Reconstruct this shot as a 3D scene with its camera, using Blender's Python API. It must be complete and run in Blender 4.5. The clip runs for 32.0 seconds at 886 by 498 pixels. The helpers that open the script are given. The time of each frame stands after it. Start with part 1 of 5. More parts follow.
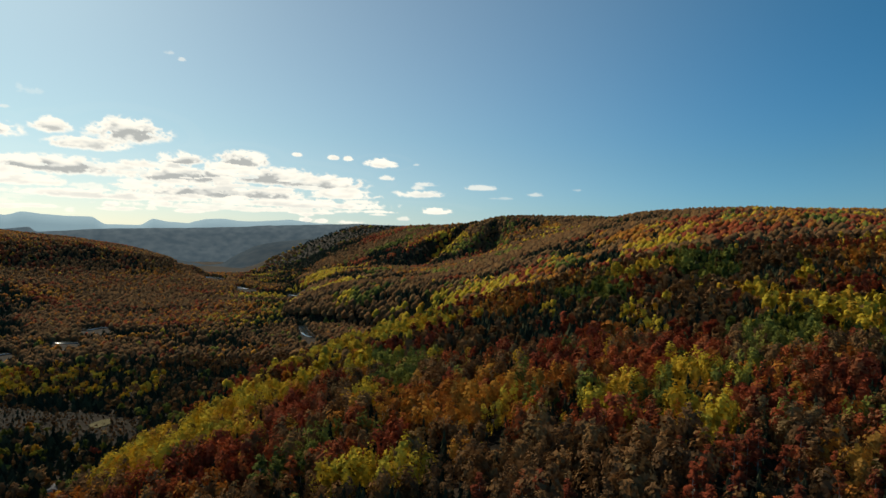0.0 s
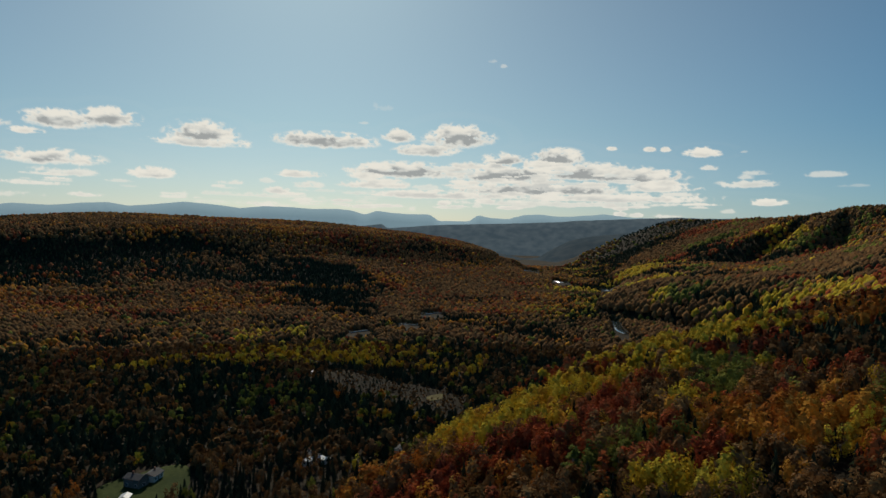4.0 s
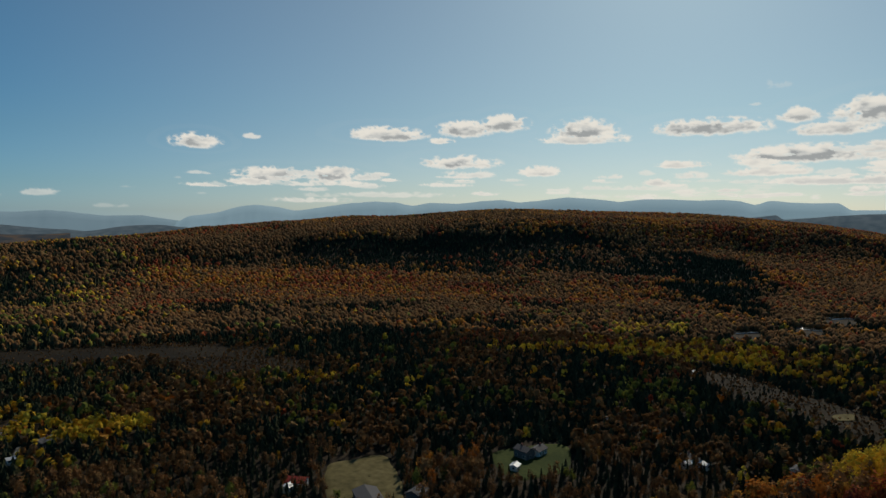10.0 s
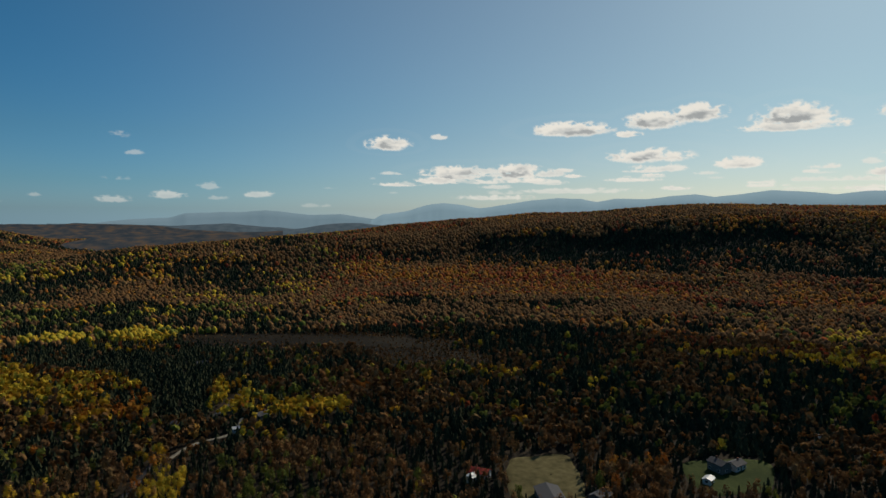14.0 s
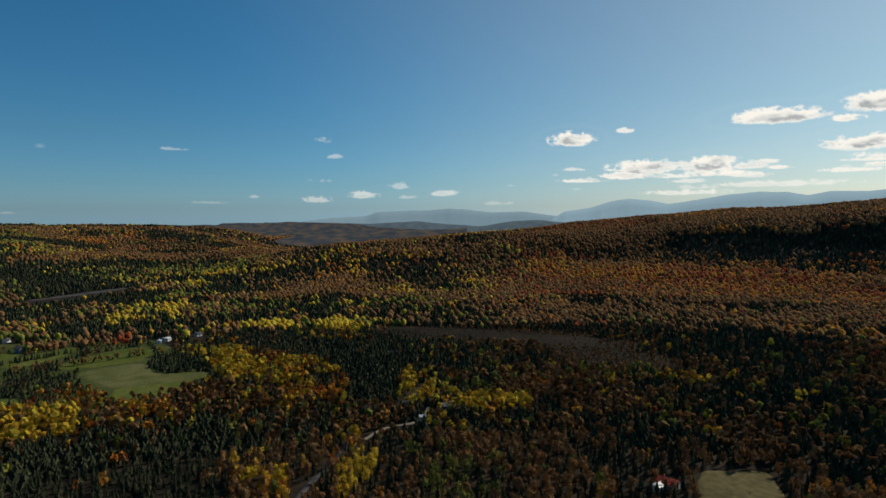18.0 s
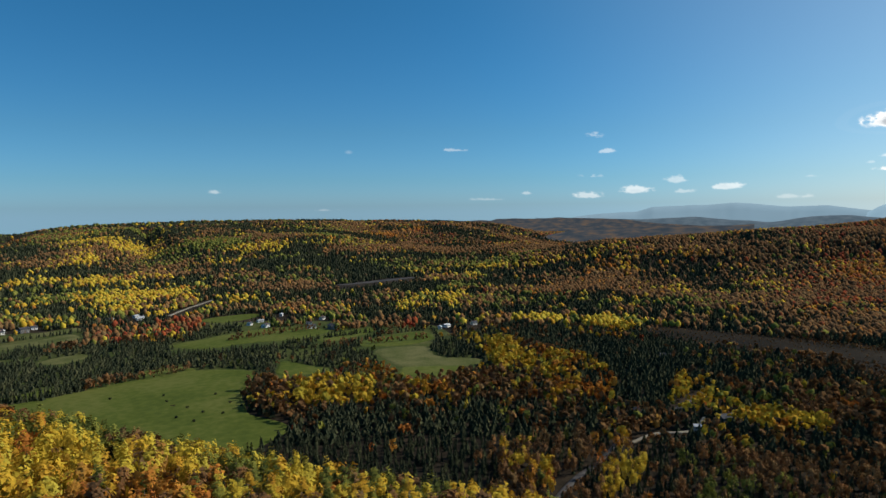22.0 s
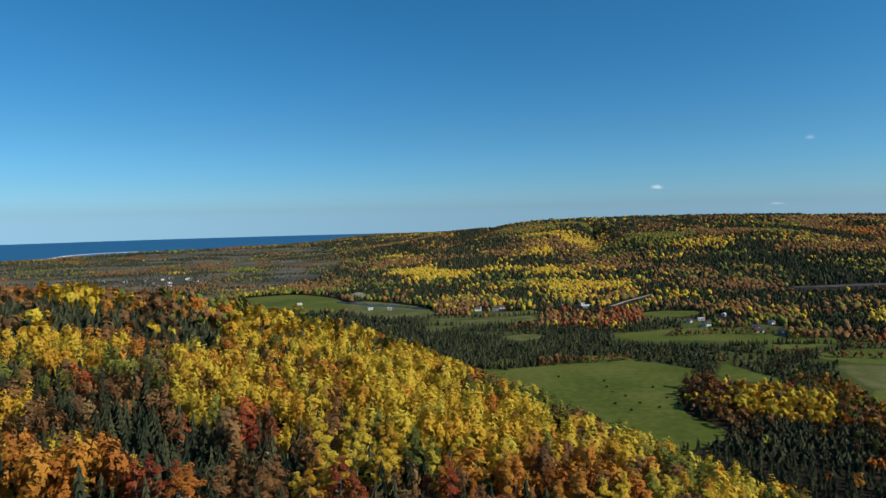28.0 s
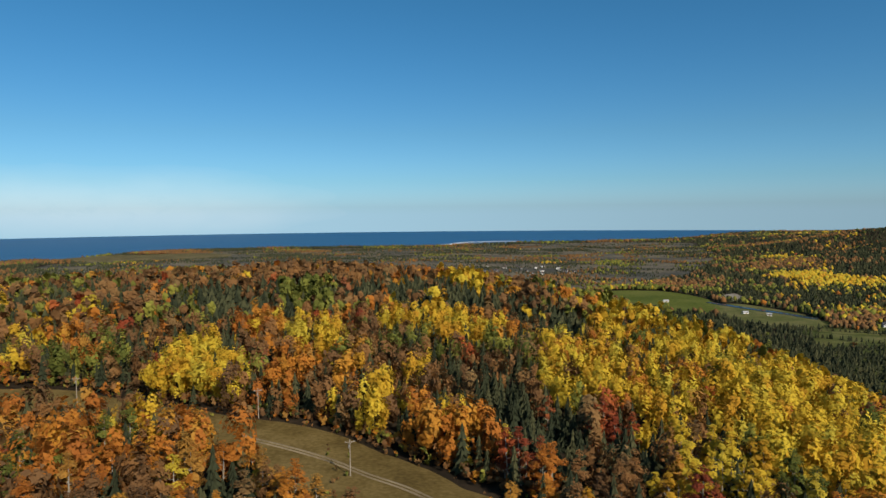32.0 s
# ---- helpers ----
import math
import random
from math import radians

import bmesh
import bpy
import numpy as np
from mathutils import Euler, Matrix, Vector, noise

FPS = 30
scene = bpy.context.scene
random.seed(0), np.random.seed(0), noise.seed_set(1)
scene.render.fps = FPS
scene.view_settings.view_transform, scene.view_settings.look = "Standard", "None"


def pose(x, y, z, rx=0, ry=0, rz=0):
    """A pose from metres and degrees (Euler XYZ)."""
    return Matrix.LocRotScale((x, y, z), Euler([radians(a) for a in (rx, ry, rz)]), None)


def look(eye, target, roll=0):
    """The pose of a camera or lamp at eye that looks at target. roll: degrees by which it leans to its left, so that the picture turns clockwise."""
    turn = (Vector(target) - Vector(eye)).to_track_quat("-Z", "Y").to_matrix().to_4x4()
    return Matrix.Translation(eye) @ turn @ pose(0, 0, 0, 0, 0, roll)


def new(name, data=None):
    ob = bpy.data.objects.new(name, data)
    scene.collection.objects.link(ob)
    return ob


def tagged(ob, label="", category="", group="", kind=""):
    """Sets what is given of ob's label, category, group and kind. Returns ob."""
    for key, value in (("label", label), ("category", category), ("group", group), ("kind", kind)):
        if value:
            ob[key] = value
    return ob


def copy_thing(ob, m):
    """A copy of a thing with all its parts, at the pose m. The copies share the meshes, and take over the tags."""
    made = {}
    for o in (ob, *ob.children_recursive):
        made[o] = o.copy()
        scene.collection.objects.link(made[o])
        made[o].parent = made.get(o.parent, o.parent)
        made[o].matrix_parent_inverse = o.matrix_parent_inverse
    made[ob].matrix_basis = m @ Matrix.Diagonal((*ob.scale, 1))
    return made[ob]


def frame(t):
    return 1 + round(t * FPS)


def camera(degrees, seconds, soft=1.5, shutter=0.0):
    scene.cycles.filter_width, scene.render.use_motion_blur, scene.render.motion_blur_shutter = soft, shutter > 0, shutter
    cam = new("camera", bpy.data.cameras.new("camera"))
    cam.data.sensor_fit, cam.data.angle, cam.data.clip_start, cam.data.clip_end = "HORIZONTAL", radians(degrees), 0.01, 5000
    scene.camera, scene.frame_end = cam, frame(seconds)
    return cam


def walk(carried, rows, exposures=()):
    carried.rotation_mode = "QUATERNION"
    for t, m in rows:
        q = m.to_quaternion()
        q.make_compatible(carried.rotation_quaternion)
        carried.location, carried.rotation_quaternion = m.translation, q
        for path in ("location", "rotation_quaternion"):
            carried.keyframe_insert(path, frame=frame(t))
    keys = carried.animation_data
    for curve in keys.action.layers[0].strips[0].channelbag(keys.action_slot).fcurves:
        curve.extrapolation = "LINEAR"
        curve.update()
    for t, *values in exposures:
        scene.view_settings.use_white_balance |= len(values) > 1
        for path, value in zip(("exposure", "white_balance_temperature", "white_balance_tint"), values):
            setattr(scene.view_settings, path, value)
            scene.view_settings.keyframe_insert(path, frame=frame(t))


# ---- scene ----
import itertools

# ---------- camera: it hovers over the hillside and turns once to its left ----------
EYE = (0.0, 0.0, 130.0)          # sea level is z = 0
cam = camera(68.5, 32.0, soft=1.5)
TURNS = [
    (0.0, 89.70, -1.23, 0.00),
    (0.5, 89.53, -1.27, 3.32),
    (1.0, 89.38, -1.32, 6.65),
    (1.5, 89.27, -1.38, 10.05),
    (2.0, 89.15, -1.41, 13.51),
    (2.5, 89.02, -1.39, 16.91),
    (3.0, 88.90, -1.34, 20.33),
    (3.5, 88.77, -1.26, 23.70),
    (5.5, 88.33, -1.29, 37.62),
    (6.0, 88.20, -1.27, 41.06),
    (6.5, 88.09, -1.16, 44.49),
    (7.0, 88.00, -1.03, 47.41),
    (7.5, 87.91, -0.93, 49.64),
    (8.0, 87.82, -0.85, 51.74),
    (8.5, 87.75, -0.77, 53.69),
    (9.0, 87.67, -0.69, 55.67),
    (9.5, 87.61, -0.62, 57.64),
    (10.0, 87.56, -0.58, 59.61),
    (10.5, 87.51, -0.52, 61.61),
    (11.0, 87.46, -0.44, 63.53),
    (11.5, 87.41, -0.38, 65.51),
    (12.0, 87.37, -0.32, 67.54),
    (12.5, 87.33, -0.26, 69.54),
    (13.0, 87.29, -0.21, 71.57),
    (13.5, 87.25, -0.17, 73.59),
    (14.0, 87.20, -0.12, 75.59),
    (14.5, 87.16, -0.08, 77.61),
    (16.5, 87.05, 0.32, 85.56),
    (17.0, 87.02, 0.35, 87.56),
    (17.5, 87.01, 0.37, 89.53),
    (18.0, 86.99, 0.38, 91.52),
    (18.5, 86.96, 0.38, 93.51),
    (19.0, 86.92, 0.42, 96.03),
    (19.5, 86.88, 0.47, 99.18),
    (20.0, 86.85, 0.50, 102.35),
    (20.5, 86.84, 0.56, 105.50),
    (21.0, 86.83, 0.62, 108.66),
    (21.5, 86.83, 0.66, 111.83),
    (22.0, 86.82, 0.67, 114.96),
    (22.5, 86.82, 0.68, 118.07),
    (23.0, 86.82, 0.74, 121.21),
    (23.5, 86.82, 0.80, 124.33),
    (24.0, 86.82, 0.83, 127.47),
    (24.5, 86.83, 0.87, 130.64),
    (25.0, 86.85, 0.93, 133.84),
    (25.5, 86.87, 0.99, 136.97),
    (27.5, 86.98, 1.21, 149.45),
    (28.0, 87.00, 1.22, 152.44),
    (28.5, 87.02, 1.15, 155.62),
    (29.0, 87.04, 1.08, 158.77),
    (29.5, 87.04, 1.05, 161.96),
    (30.0, 87.02, 1.02, 165.18),
    (30.5, 87.00, 0.93, 168.68),
    (31.0, 86.98, 0.76, 172.74),
    (31.5, 86.97, 0.60, 178.29),
    (32.0, 86.94, 0.54, 184.05),
]
EXPOSURES = [(0, -0.26, 7450, 8), (1.5, -0.32, 7500, 8), (3, -0.6, 7250, 7), (6, -0.78, 7100, 9), (14, -0.72, 7100, 9), (19, -0.36, 7000, 9), (23, -0.04, 6550, 10), (28, 0.0, 6500, 10), (32, 0.0, 7350, 14)]
walk(cam, [(t, pose(*EYE, rx, ry, rz)) for t, rx, ry, rz in TURNS], EXPOSURES)

# ---------- sky and sun ----------
SUN_AZ, SUN_EL = 39.0, 35.0
world = bpy.data.worlds.new("sky")
scene.world = world
world.use_nodes = True
wn = world.node_tree.nodes
sky = wn.new("ShaderNodeTexSky")
sky.sky_type = "NISHITA"
sky.sun_disc = False
sky.sun_elevation = radians(SUN_EL)
sky.sun_rotation = radians(-SUN_AZ)
sky.altitude = 100
sky.air_density, sky.dust_density, sky.ozone_density = 1.0, 0.6, 1.5
wn["Background"].inputs["Strength"].default_value = 0.088
tint, satu = wn.new("ShaderNodeMix"), wn.new("ShaderNodeHueSaturation")
tint.data_type, tint.blend_type = "RGBA", "MULTIPLY"
tint.inputs[0].default_value = 1.0
# clear autumn air: bluer than the model's haze, most so towards the horizon
wc, wz = wn.new("ShaderNodeTexCoord"), wn.new("ShaderNodeSeparateXYZ")
air = wn.new("ShaderNodeValToRGB")
air.color_ramp.elements.new(0.05), air.color_ramp.elements.new(0.12)
for el_, (p_, c_) in zip(air.color_ramp.elements, ((0.0, (0.66, 1.08, 1.88)), (0.05, (0.56, 0.95, 1.45)), (0.12, (0.55, 0.90, 1.22)), (0.4, (0.56, 0.94, 1.12)))):
    el_.position, el_.color = p_, (*c_, 1)
world.node_tree.links.new(wc.outputs["Generated"], wz.inputs[0])
world.node_tree.links.new(wz.outputs["Z"], air.inputs["Fac"])
# the hovering place looks a little down on the sea's edge: the horizon's colour goes on below
over, joined = wn.new("ShaderNodeMath"), wn.new("ShaderNodeCombineXYZ")
over.operation = "MAXIMUM"
over.inputs[1].default_value = 0.012
world.node_tree.links.new(wz.outputs["Z"], over.inputs[0])
world.node_tree.links.new(wz.outputs["X"], joined.inputs["X"])
world.node_tree.links.new(wz.outputs["Y"], joined.inputs["Y"])
world.node_tree.links.new(over.outputs[0], joined.inputs["Z"])
world.node_tree.links.new(joined.outputs[0], sky.inputs["Vector"])
# towards the sun the haze washes the blue out
dot, pw = wn.new("ShaderNodeVectorMath"), wn.new("ShaderNodeMapRange")
dot.operation = "DOT_PRODUCT"
a_, e_ = radians(SUN_AZ), radians(SUN_EL)
dot.inputs[1].default_value = (-math.sin(a_) * math.cos(e_), math.cos(a_) * math.cos(e_), math.sin(e_))
pw.interpolation_type = "SMOOTHSTEP"
pw.inputs["From Min"].default_value, pw.inputs["From Max"].default_value = 0.35, 1.0
sm, wash = wn.new("ShaderNodeMapRange"), wn.new("ShaderNodeMix")
sm.inputs["To Min"].default_value, sm.inputs["To Max"].default_value = 1.15, 0.84
wash.data_type = "RGBA"
pale = wn.new("ShaderNodeValToRGB")      # whiter low down, bluer higher up
for el_, (p_, c_) in zip(pale.color_ramp.elements, ((0.02, (0.78, 0.90, 1.10)), (0.16, (0.605, 0.90, 1.02)))):
    el_.position, el_.color = p_, (*c_, 1)
wl = world.node_tree.links
wl.new(wc.outputs["Generated"], dot.inputs[0])
wl.new(dot.outputs["Value"], pw.inputs["Value"])
wl.new(pw.outputs["Result"], sm.inputs["Value"])
wl.new(pw.outputs["Result"], wash.inputs[0])
wl.new(air.outputs["Color"], wash.inputs[6])
wl.new(wz.outputs["Z"], pale.inputs["Fac"])
wl.new(pale.outputs["Color"], wash.inputs[7])
wl.new(wash.outputs[2], tint.inputs[7])
wl.new(sm.outputs["Result"], satu.inputs["Saturation"])
world.node_tree.links.new(sky.outputs["Color"], tint.inputs[6])
world.node_tree.links.new(tint.outputs[2], satu.inputs["Color"])
# the sky brightens round the sun
gleam, bright = wn.new("ShaderNodeMapRange"), wn.new("ShaderNodeVectorMath")
gleam.interpolation_type = "SMOOTHSTEP"
gleam.inputs["From Min"].default_value, gleam.inputs["From Max"].default_value = 0.25, 1.0
gleam.inputs["To Min"].default_value, gleam.inputs["To Max"].default_value = 0.96, 1.12
bright.operation = "SCALE"
wl.new(dot.outputs["Value"], gleam.inputs["Value"])
wl.new(satu.outputs["Color"], bright.inputs[0])
wl.new(gleam.outputs["Result"], bright.inputs["Scale"])
wl.new(bright.outputs[0], wn["Background"].inputs["Color"])
sun = new("sun", bpy.data.lights.new("sun", "SUN"))
sun.data.energy, sun.data.angle, sun.data.color = 4.6, radians(0.6), (1.0, 0.93, 0.82)


def toward(az, el=0.0, d=1.0):
    """A point d metres from the hovering place; az counts to the left from north."""
    a, e = radians(az), radians(el)
    return Vector((-math.sin(a) * math.cos(e) * d, math.cos(a) * math.cos(e) * d, math.sin(e) * d))


sun.matrix_world = look(toward(SUN_AZ, SUN_EL, 900), (0, 0, 0))

# ---------- materials ----------
def material(name):
    m = bpy.data.materials.new(name)
    m.use_nodes = True
    return m, m.node_tree.nodes, m.node_tree.links, m.node_tree.nodes["Principled BSDF"]


def ramp_node(nodes, colours):
    r = nodes.new("ShaderNodeValToRGB")
    e = r.color_ramp.elements
    while len(e) < len(colours):
        e.new(0.5)
    for k, (p, c) in enumerate(colours):
        e[k].position, e[k].color = p, (*c, 1)
    return r


def ground_material(name, colours, scale, rough=0.9, bump=0.3, detail=6):
    """Earth, grass and the like: two scales of variation in world metres."""
    m, nodes, links, bsdf = material(name)
    co = nodes.new("ShaderNodeNewGeometry")
    n1, n2 = nodes.new("ShaderNodeTexNoise"), nodes.new("ShaderNodeTexNoise")
    n1.inputs["Scale"].default_value, n1.inputs["Detail"].default_value = 1 / scale, detail
    n2.inputs["Scale"].default_value, n2.inputs["Detail"].default_value = 12 / scale, 4
    mix = nodes.new("ShaderNodeMath")
    mix.operation = "MULTIPLY_ADD"
    mix.inputs[1].default_value = 0.45
    links.new(co.outputs["Position"], n1.inputs["Vector"])
    links.new(co.outputs["Position"], n2.inputs["Vector"])
    sub = nodes.new("ShaderNodeMath")
    sub.operation = "MULTIPLY"
    sub.inputs[1].default_value = 0.6
    links.new(n1.outputs["Fac"], sub.inputs[0])
    links.new(n2.outputs["Fac"], mix.inputs[0])
    links.new(sub.outputs[0], mix.inputs[2])
    r = ramp_node(nodes, [(0.5 + (p - 0.5) * 0.55, c) for p, c in colours])
    links.new(mix.outputs[0], r.inputs["Fac"])
    links.new(r.outputs["Color"], bsdf.inputs["Base Color"])
    bsdf.inputs["Roughness"].default_value = rough
    bsdf.inputs["Specular IOR Level"].default_value = 0.05
    b = nodes.new("ShaderNodeBump")
    b.inputs["Strength"].default_value, b.inputs["Distance"].default_value = bump, 0.5
    links.new(n2.outputs["Fac"], b.inputs["Height"])
    links.new(b.outputs["Normal"], bsdf.inputs["Normal"])
    return m


def leaf_material(name, colours, glow=0.3):
    """Foliage: each tree takes its own tone, each tuft varies a little, light shines through."""
    m, nodes, links, bsdf = material(name)
    at = nodes.new("ShaderNodeAttribute")
    at.attribute_name = "tone"
    info, geo = nodes.new("ShaderNodeObjectInfo"), nodes.new("ShaderNodeNewGeometry")
    add = nodes.new("ShaderNodeMath")
    links.new(at.outputs["Fac"], add.inputs[0])
    links.new(info.outputs["Random"], add.inputs[1])
    wrap = nodes.new("ShaderNodeMath")
    wrap.operation = "FRACT"
    links.new(add.outputs[0], wrap.inputs[0])
    jit = nodes.new("ShaderNodeMath")
    jit.operation = "MULTIPLY_ADD"
    jit.inputs[1].default_value = 0.09
    links.new(geo.outputs["Random Per Island"], jit.inputs[0])
    scl = nodes.new("ShaderNodeMath")
    scl.operation = "MULTIPLY"
    scl.inputs[1].default_value = 0.91
    links.new(wrap.outputs[0], scl.inputs[0])
    links.new(scl.outputs[0], jit.inputs[2])
    r = ramp_node(nodes, colours)
    links.new(jit.outputs[0], r.inputs["Fac"])
    links.new(r.outputs["Color"], bsdf.inputs["Base Color"])
    bsdf.inputs["Roughness"].default_value = 1.0
    bsdf.inputs["Specular IOR Level"].default_value = 0.02
    # leaf masses: relief finer than the tufts
    leafy, relief = nodes.new("ShaderNodeTexNoise"), nodes.new("ShaderNodeBump")
    leafy.inputs["Scale"].default_value, leafy.inputs["Detail"].default_value = 0.8, 4
    relief.inputs["Strength"].default_value, relief.inputs["Distance"].default_value = 0.4, 0.6
    links.new(geo.outputs["Position"], leafy.inputs["Vector"])
    links.new(leafy.outputs["Fac"], relief.inputs["Height"])
    links.new(relief.outputs["Normal"], bsdf.inputs["Normal"])
    tr = nodes.new("ShaderNodeBsdfTranslucent")
    links.new(r.outputs["Color"], tr.inputs["Color"])
    mx = nodes.new("ShaderNodeMixShader")
    mx.inputs[0].default_value = glow
    links.new(bsdf.outputs[0], mx.inputs[1])
    links.new(tr.outputs[0], mx.inputs[2])
    links.new(mx.outputs[0], nodes["Material Output"].inputs["Surface"])
    return m


def plain_material(name, colour, rough=0.6, metal=0.0, vary=0.25, scale=2.0):
    m, nodes, links, bsdf = material(name)
    tc, n = nodes.new("ShaderNodeNewGeometry"), nodes.new("ShaderNodeTexNoise")
    n.inputs["Scale"].default_value, n.inputs["Detail"].default_value = scale, 6
    links.new(tc.outputs["Position"], n.inputs["Vector"])
    lo, hi = [c * (1 - vary) for c in colour], [min(1, c * (1 + vary)) for c in colour]
    r = ramp_node(nodes, [(0.3, lo), (0.7, hi)])
    links.new(n.outputs["Fac"], r.inputs["Fac"])
    links.new(r.outputs["Color"], bsdf.inputs["Base Color"])
    bsdf.inputs["Roughness"].default_value, bsdf.inputs["Metallic"].default_value = rough, metal
    bsdf.inputs["Specular IOR Level"].default_value = 0.25
    return m


# leaf litter, its colour taken darker to stand for shade under the trees
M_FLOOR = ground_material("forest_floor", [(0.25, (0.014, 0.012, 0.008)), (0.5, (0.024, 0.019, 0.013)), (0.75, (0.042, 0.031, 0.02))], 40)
M_GRASS = ground_material("pasture_grass", [(0.3, (0.058, 0.08, 0.014)), (0.5, (0.078, 0.1, 0.018)), (0.75, (0.112, 0.122, 0.03))], 60, bump=0.2)
M_LAWN = ground_material("dark_lawn", [(0.3, (0.025, 0.04, 0.010)), (0.7, (0.05, 0.066, 0.018))], 20)
M_DRY = ground_material("dry_meadow", [(0.3, (0.07, 0.06, 0.025)), (0.5, (0.11, 0.093, 0.04)), (0.75, (0.16, 0.135, 0.065))], 45)
M_MEADOW = ground_material("rough_meadow", [(0.3, (0.06, 0.075, 0.02)), (0.5, (0.09, 0.10, 0.032)), (0.75, (0.14, 0.132, 0.055))], 18)
M_GRAVEL = ground_material("gravel", [(0.3, (0.14, 0.125, 0.10)), (0.7, (0.27, 0.25, 0.2))], 12)
M_ROAD = ground_material("worn_asphalt", [(0.3, (0.04, 0.04, 0.04)), (0.7, (0.085, 0.08, 0.077))], 15, rough=0.7)
M_HEATH = ground_material("brown_heath", [(0.3, (0.010, 0.008, 0.005)), (0.6, (0.016, 0.012, 0.007)), (0.8, (0.028, 0.021, 0.012))], 50)
LEAF = {
    "yellow": leaf_material("yellow_leaves", [(0.0, (0.45, 0.23, 0.03)), (0.3, (0.52, 0.33, 0.036)), (0.7, (0.55, 0.405, 0.045)), (1.0, (0.43, 0.36, 0.055))], 0.2),
    "orange": leaf_material("orange_leaves", [(0.0, (0.29, 0.10, 0.026)), (0.4, (0.41, 0.155, 0.03)), (0.75, (0.48, 0.235, 0.038)), (1.0, (0.27, 0.155, 0.05))], 0.2),
    "red": leaf_material("red_leaves", [(0.0, (0.18, 0.045, 0.025)), (0.4, (0.29, 0.065, 0.03)), (0.75, (0.37, 0.098, 0.032)), (1.0, (0.20, 0.092, 0.048))], 0.2),
    "green": leaf_material("green_leaves", [(0.0, (0.072, 0.09, 0.0234)), (0.5, (0.153, 0.167, 0.0378)), (1.0, (0.261, 0.252, 0.0495))], 0.2),
    "brown": leaf_material("russet_leaves", [(0.0, (0.125, 0.073, 0.038)), (0.35, (0.18, 0.097, 0.043)), (0.7, (0.24, 0.12, 0.046)), (1.0, (0.195, 0.132, 0.06))], 0.18),
    "conifer": leaf_material("spruce_needles", [(0.0, (0.024, 0.031, 0.019)), (0.5, (0.041, 0.05, 0.028)), (1.0, (0.082, 0.084, 0.042))], 0.1),
}
M_BARK = plain_material("pale_bark", (0.30, 0.27, 0.22), 0.9, scale=6)
M_DARKBARK = plain_material("dark_bark", (0.07, 0.055, 0.04), 0.9, scale=6)

# ---------- the lie of the land ----------
FLOOR, SEA = 10.0, 0.0
rng = np.random.default_rng(7)
LATTICE = rng.random((256, 256))


def step(a, b, v):
    t = np.clip((v - a) / (b - a), 0, 1)
    return t * t * (3 - 2 * t)


def vnoise(x, y, size, seed=0):
    """Smooth noise 0..1 with bumps about size metres wide."""
    u, v = x / size + 37.3 * seed, y / size + 91.7 * seed
    i, j = np.floor(u).astype(int), np.floor(v).astype(int)
    fu, fv = u - i, v - j
    fu, fv = fu * fu * (3 - 2 * fu), fv * fv * (3 - 2 * fv)
    g = lambda p, q: LATTICE[p % 256, q % 256]
    return (g(i, j) * (1 - fu) + g(i + 1, j) * fu) * (1 - fv) + (g(i, j + 1) * (1 - fu) + g(i + 1, j + 1) * fu) * fv


def fnoise(x, y, size, seed=0):
    return (vnoise(x, y, size, seed) + 0.5 * vnoise(x, y, size / 2.1, seed + 1) + 0.25 * vnoise(x, y, size / 4.3, seed + 2)) / 1.75


# crest lines: bearing, distance, height of the crest, width of the flank
BIG_HILL = [(16.5, 2380, 11, 350), (20.0, 2310, 15, 380), (21.4, 2290, 24, 420), (22.8, 2270, 54, 600), (25.1, 2250, 93, 800), (27.5, 2225, 112, 880), (30.4, 2200, 128, 900), (37.3, 2150, 151, 950), (42, 2120, 155, 1000),
            (52, 2000, 163, 1000), (57.7, 1950, 155, 950), (63.8, 1900, 141, 900), (70, 1850, 128, 850), (75, 1800, 117, 800), (79, 1750, 102, 750),
            (81.8, 1720, 94, 750), (86.8, 1660, 81, 700), (89.4, 1620, 76, 650), (93, 1570, 65, 600), (96.9, 1520, 57, 550), (101.4, 1450, 50, 480), (106, 1400, 32, 400), (109.5, 1370, 11, 300)]
FAR_PLATEAU = [(165, 3900, 4, 700), (160, 3600, 4, 500), (156, 3300, 16, 700), (150, 2900, 52, 900), (145, 2750, 88, 1250), (139.5, 2700, 100, 1450), (130, 2800, 105, 1500),
               (123, 2900, 97, 1500), (116, 3000, 92, 1250), (111, 3050, 78, 950), (107, 3100, 30, 800), (104, 3100, 8, 600)]
SPUR = [(-26, 2000, 206, 600), (-15.3, 1960, 206, 600), (-9.6, 1900, 205, 560), (-7.2, 1880, 207, 520), (-4.8, 1860, 206, 480), (-3.2, 1880, 196, 480), (-2.0, 1960, 187, 480), (0.1, 2150, 187, 500),
        (2.6, 2350, 191, 520), (5.0, 2600, 198, 540), (7.5, 2850, 204, 560), (9.5, 3000, 150, 480), (11.0, 3060, 60, 360)]


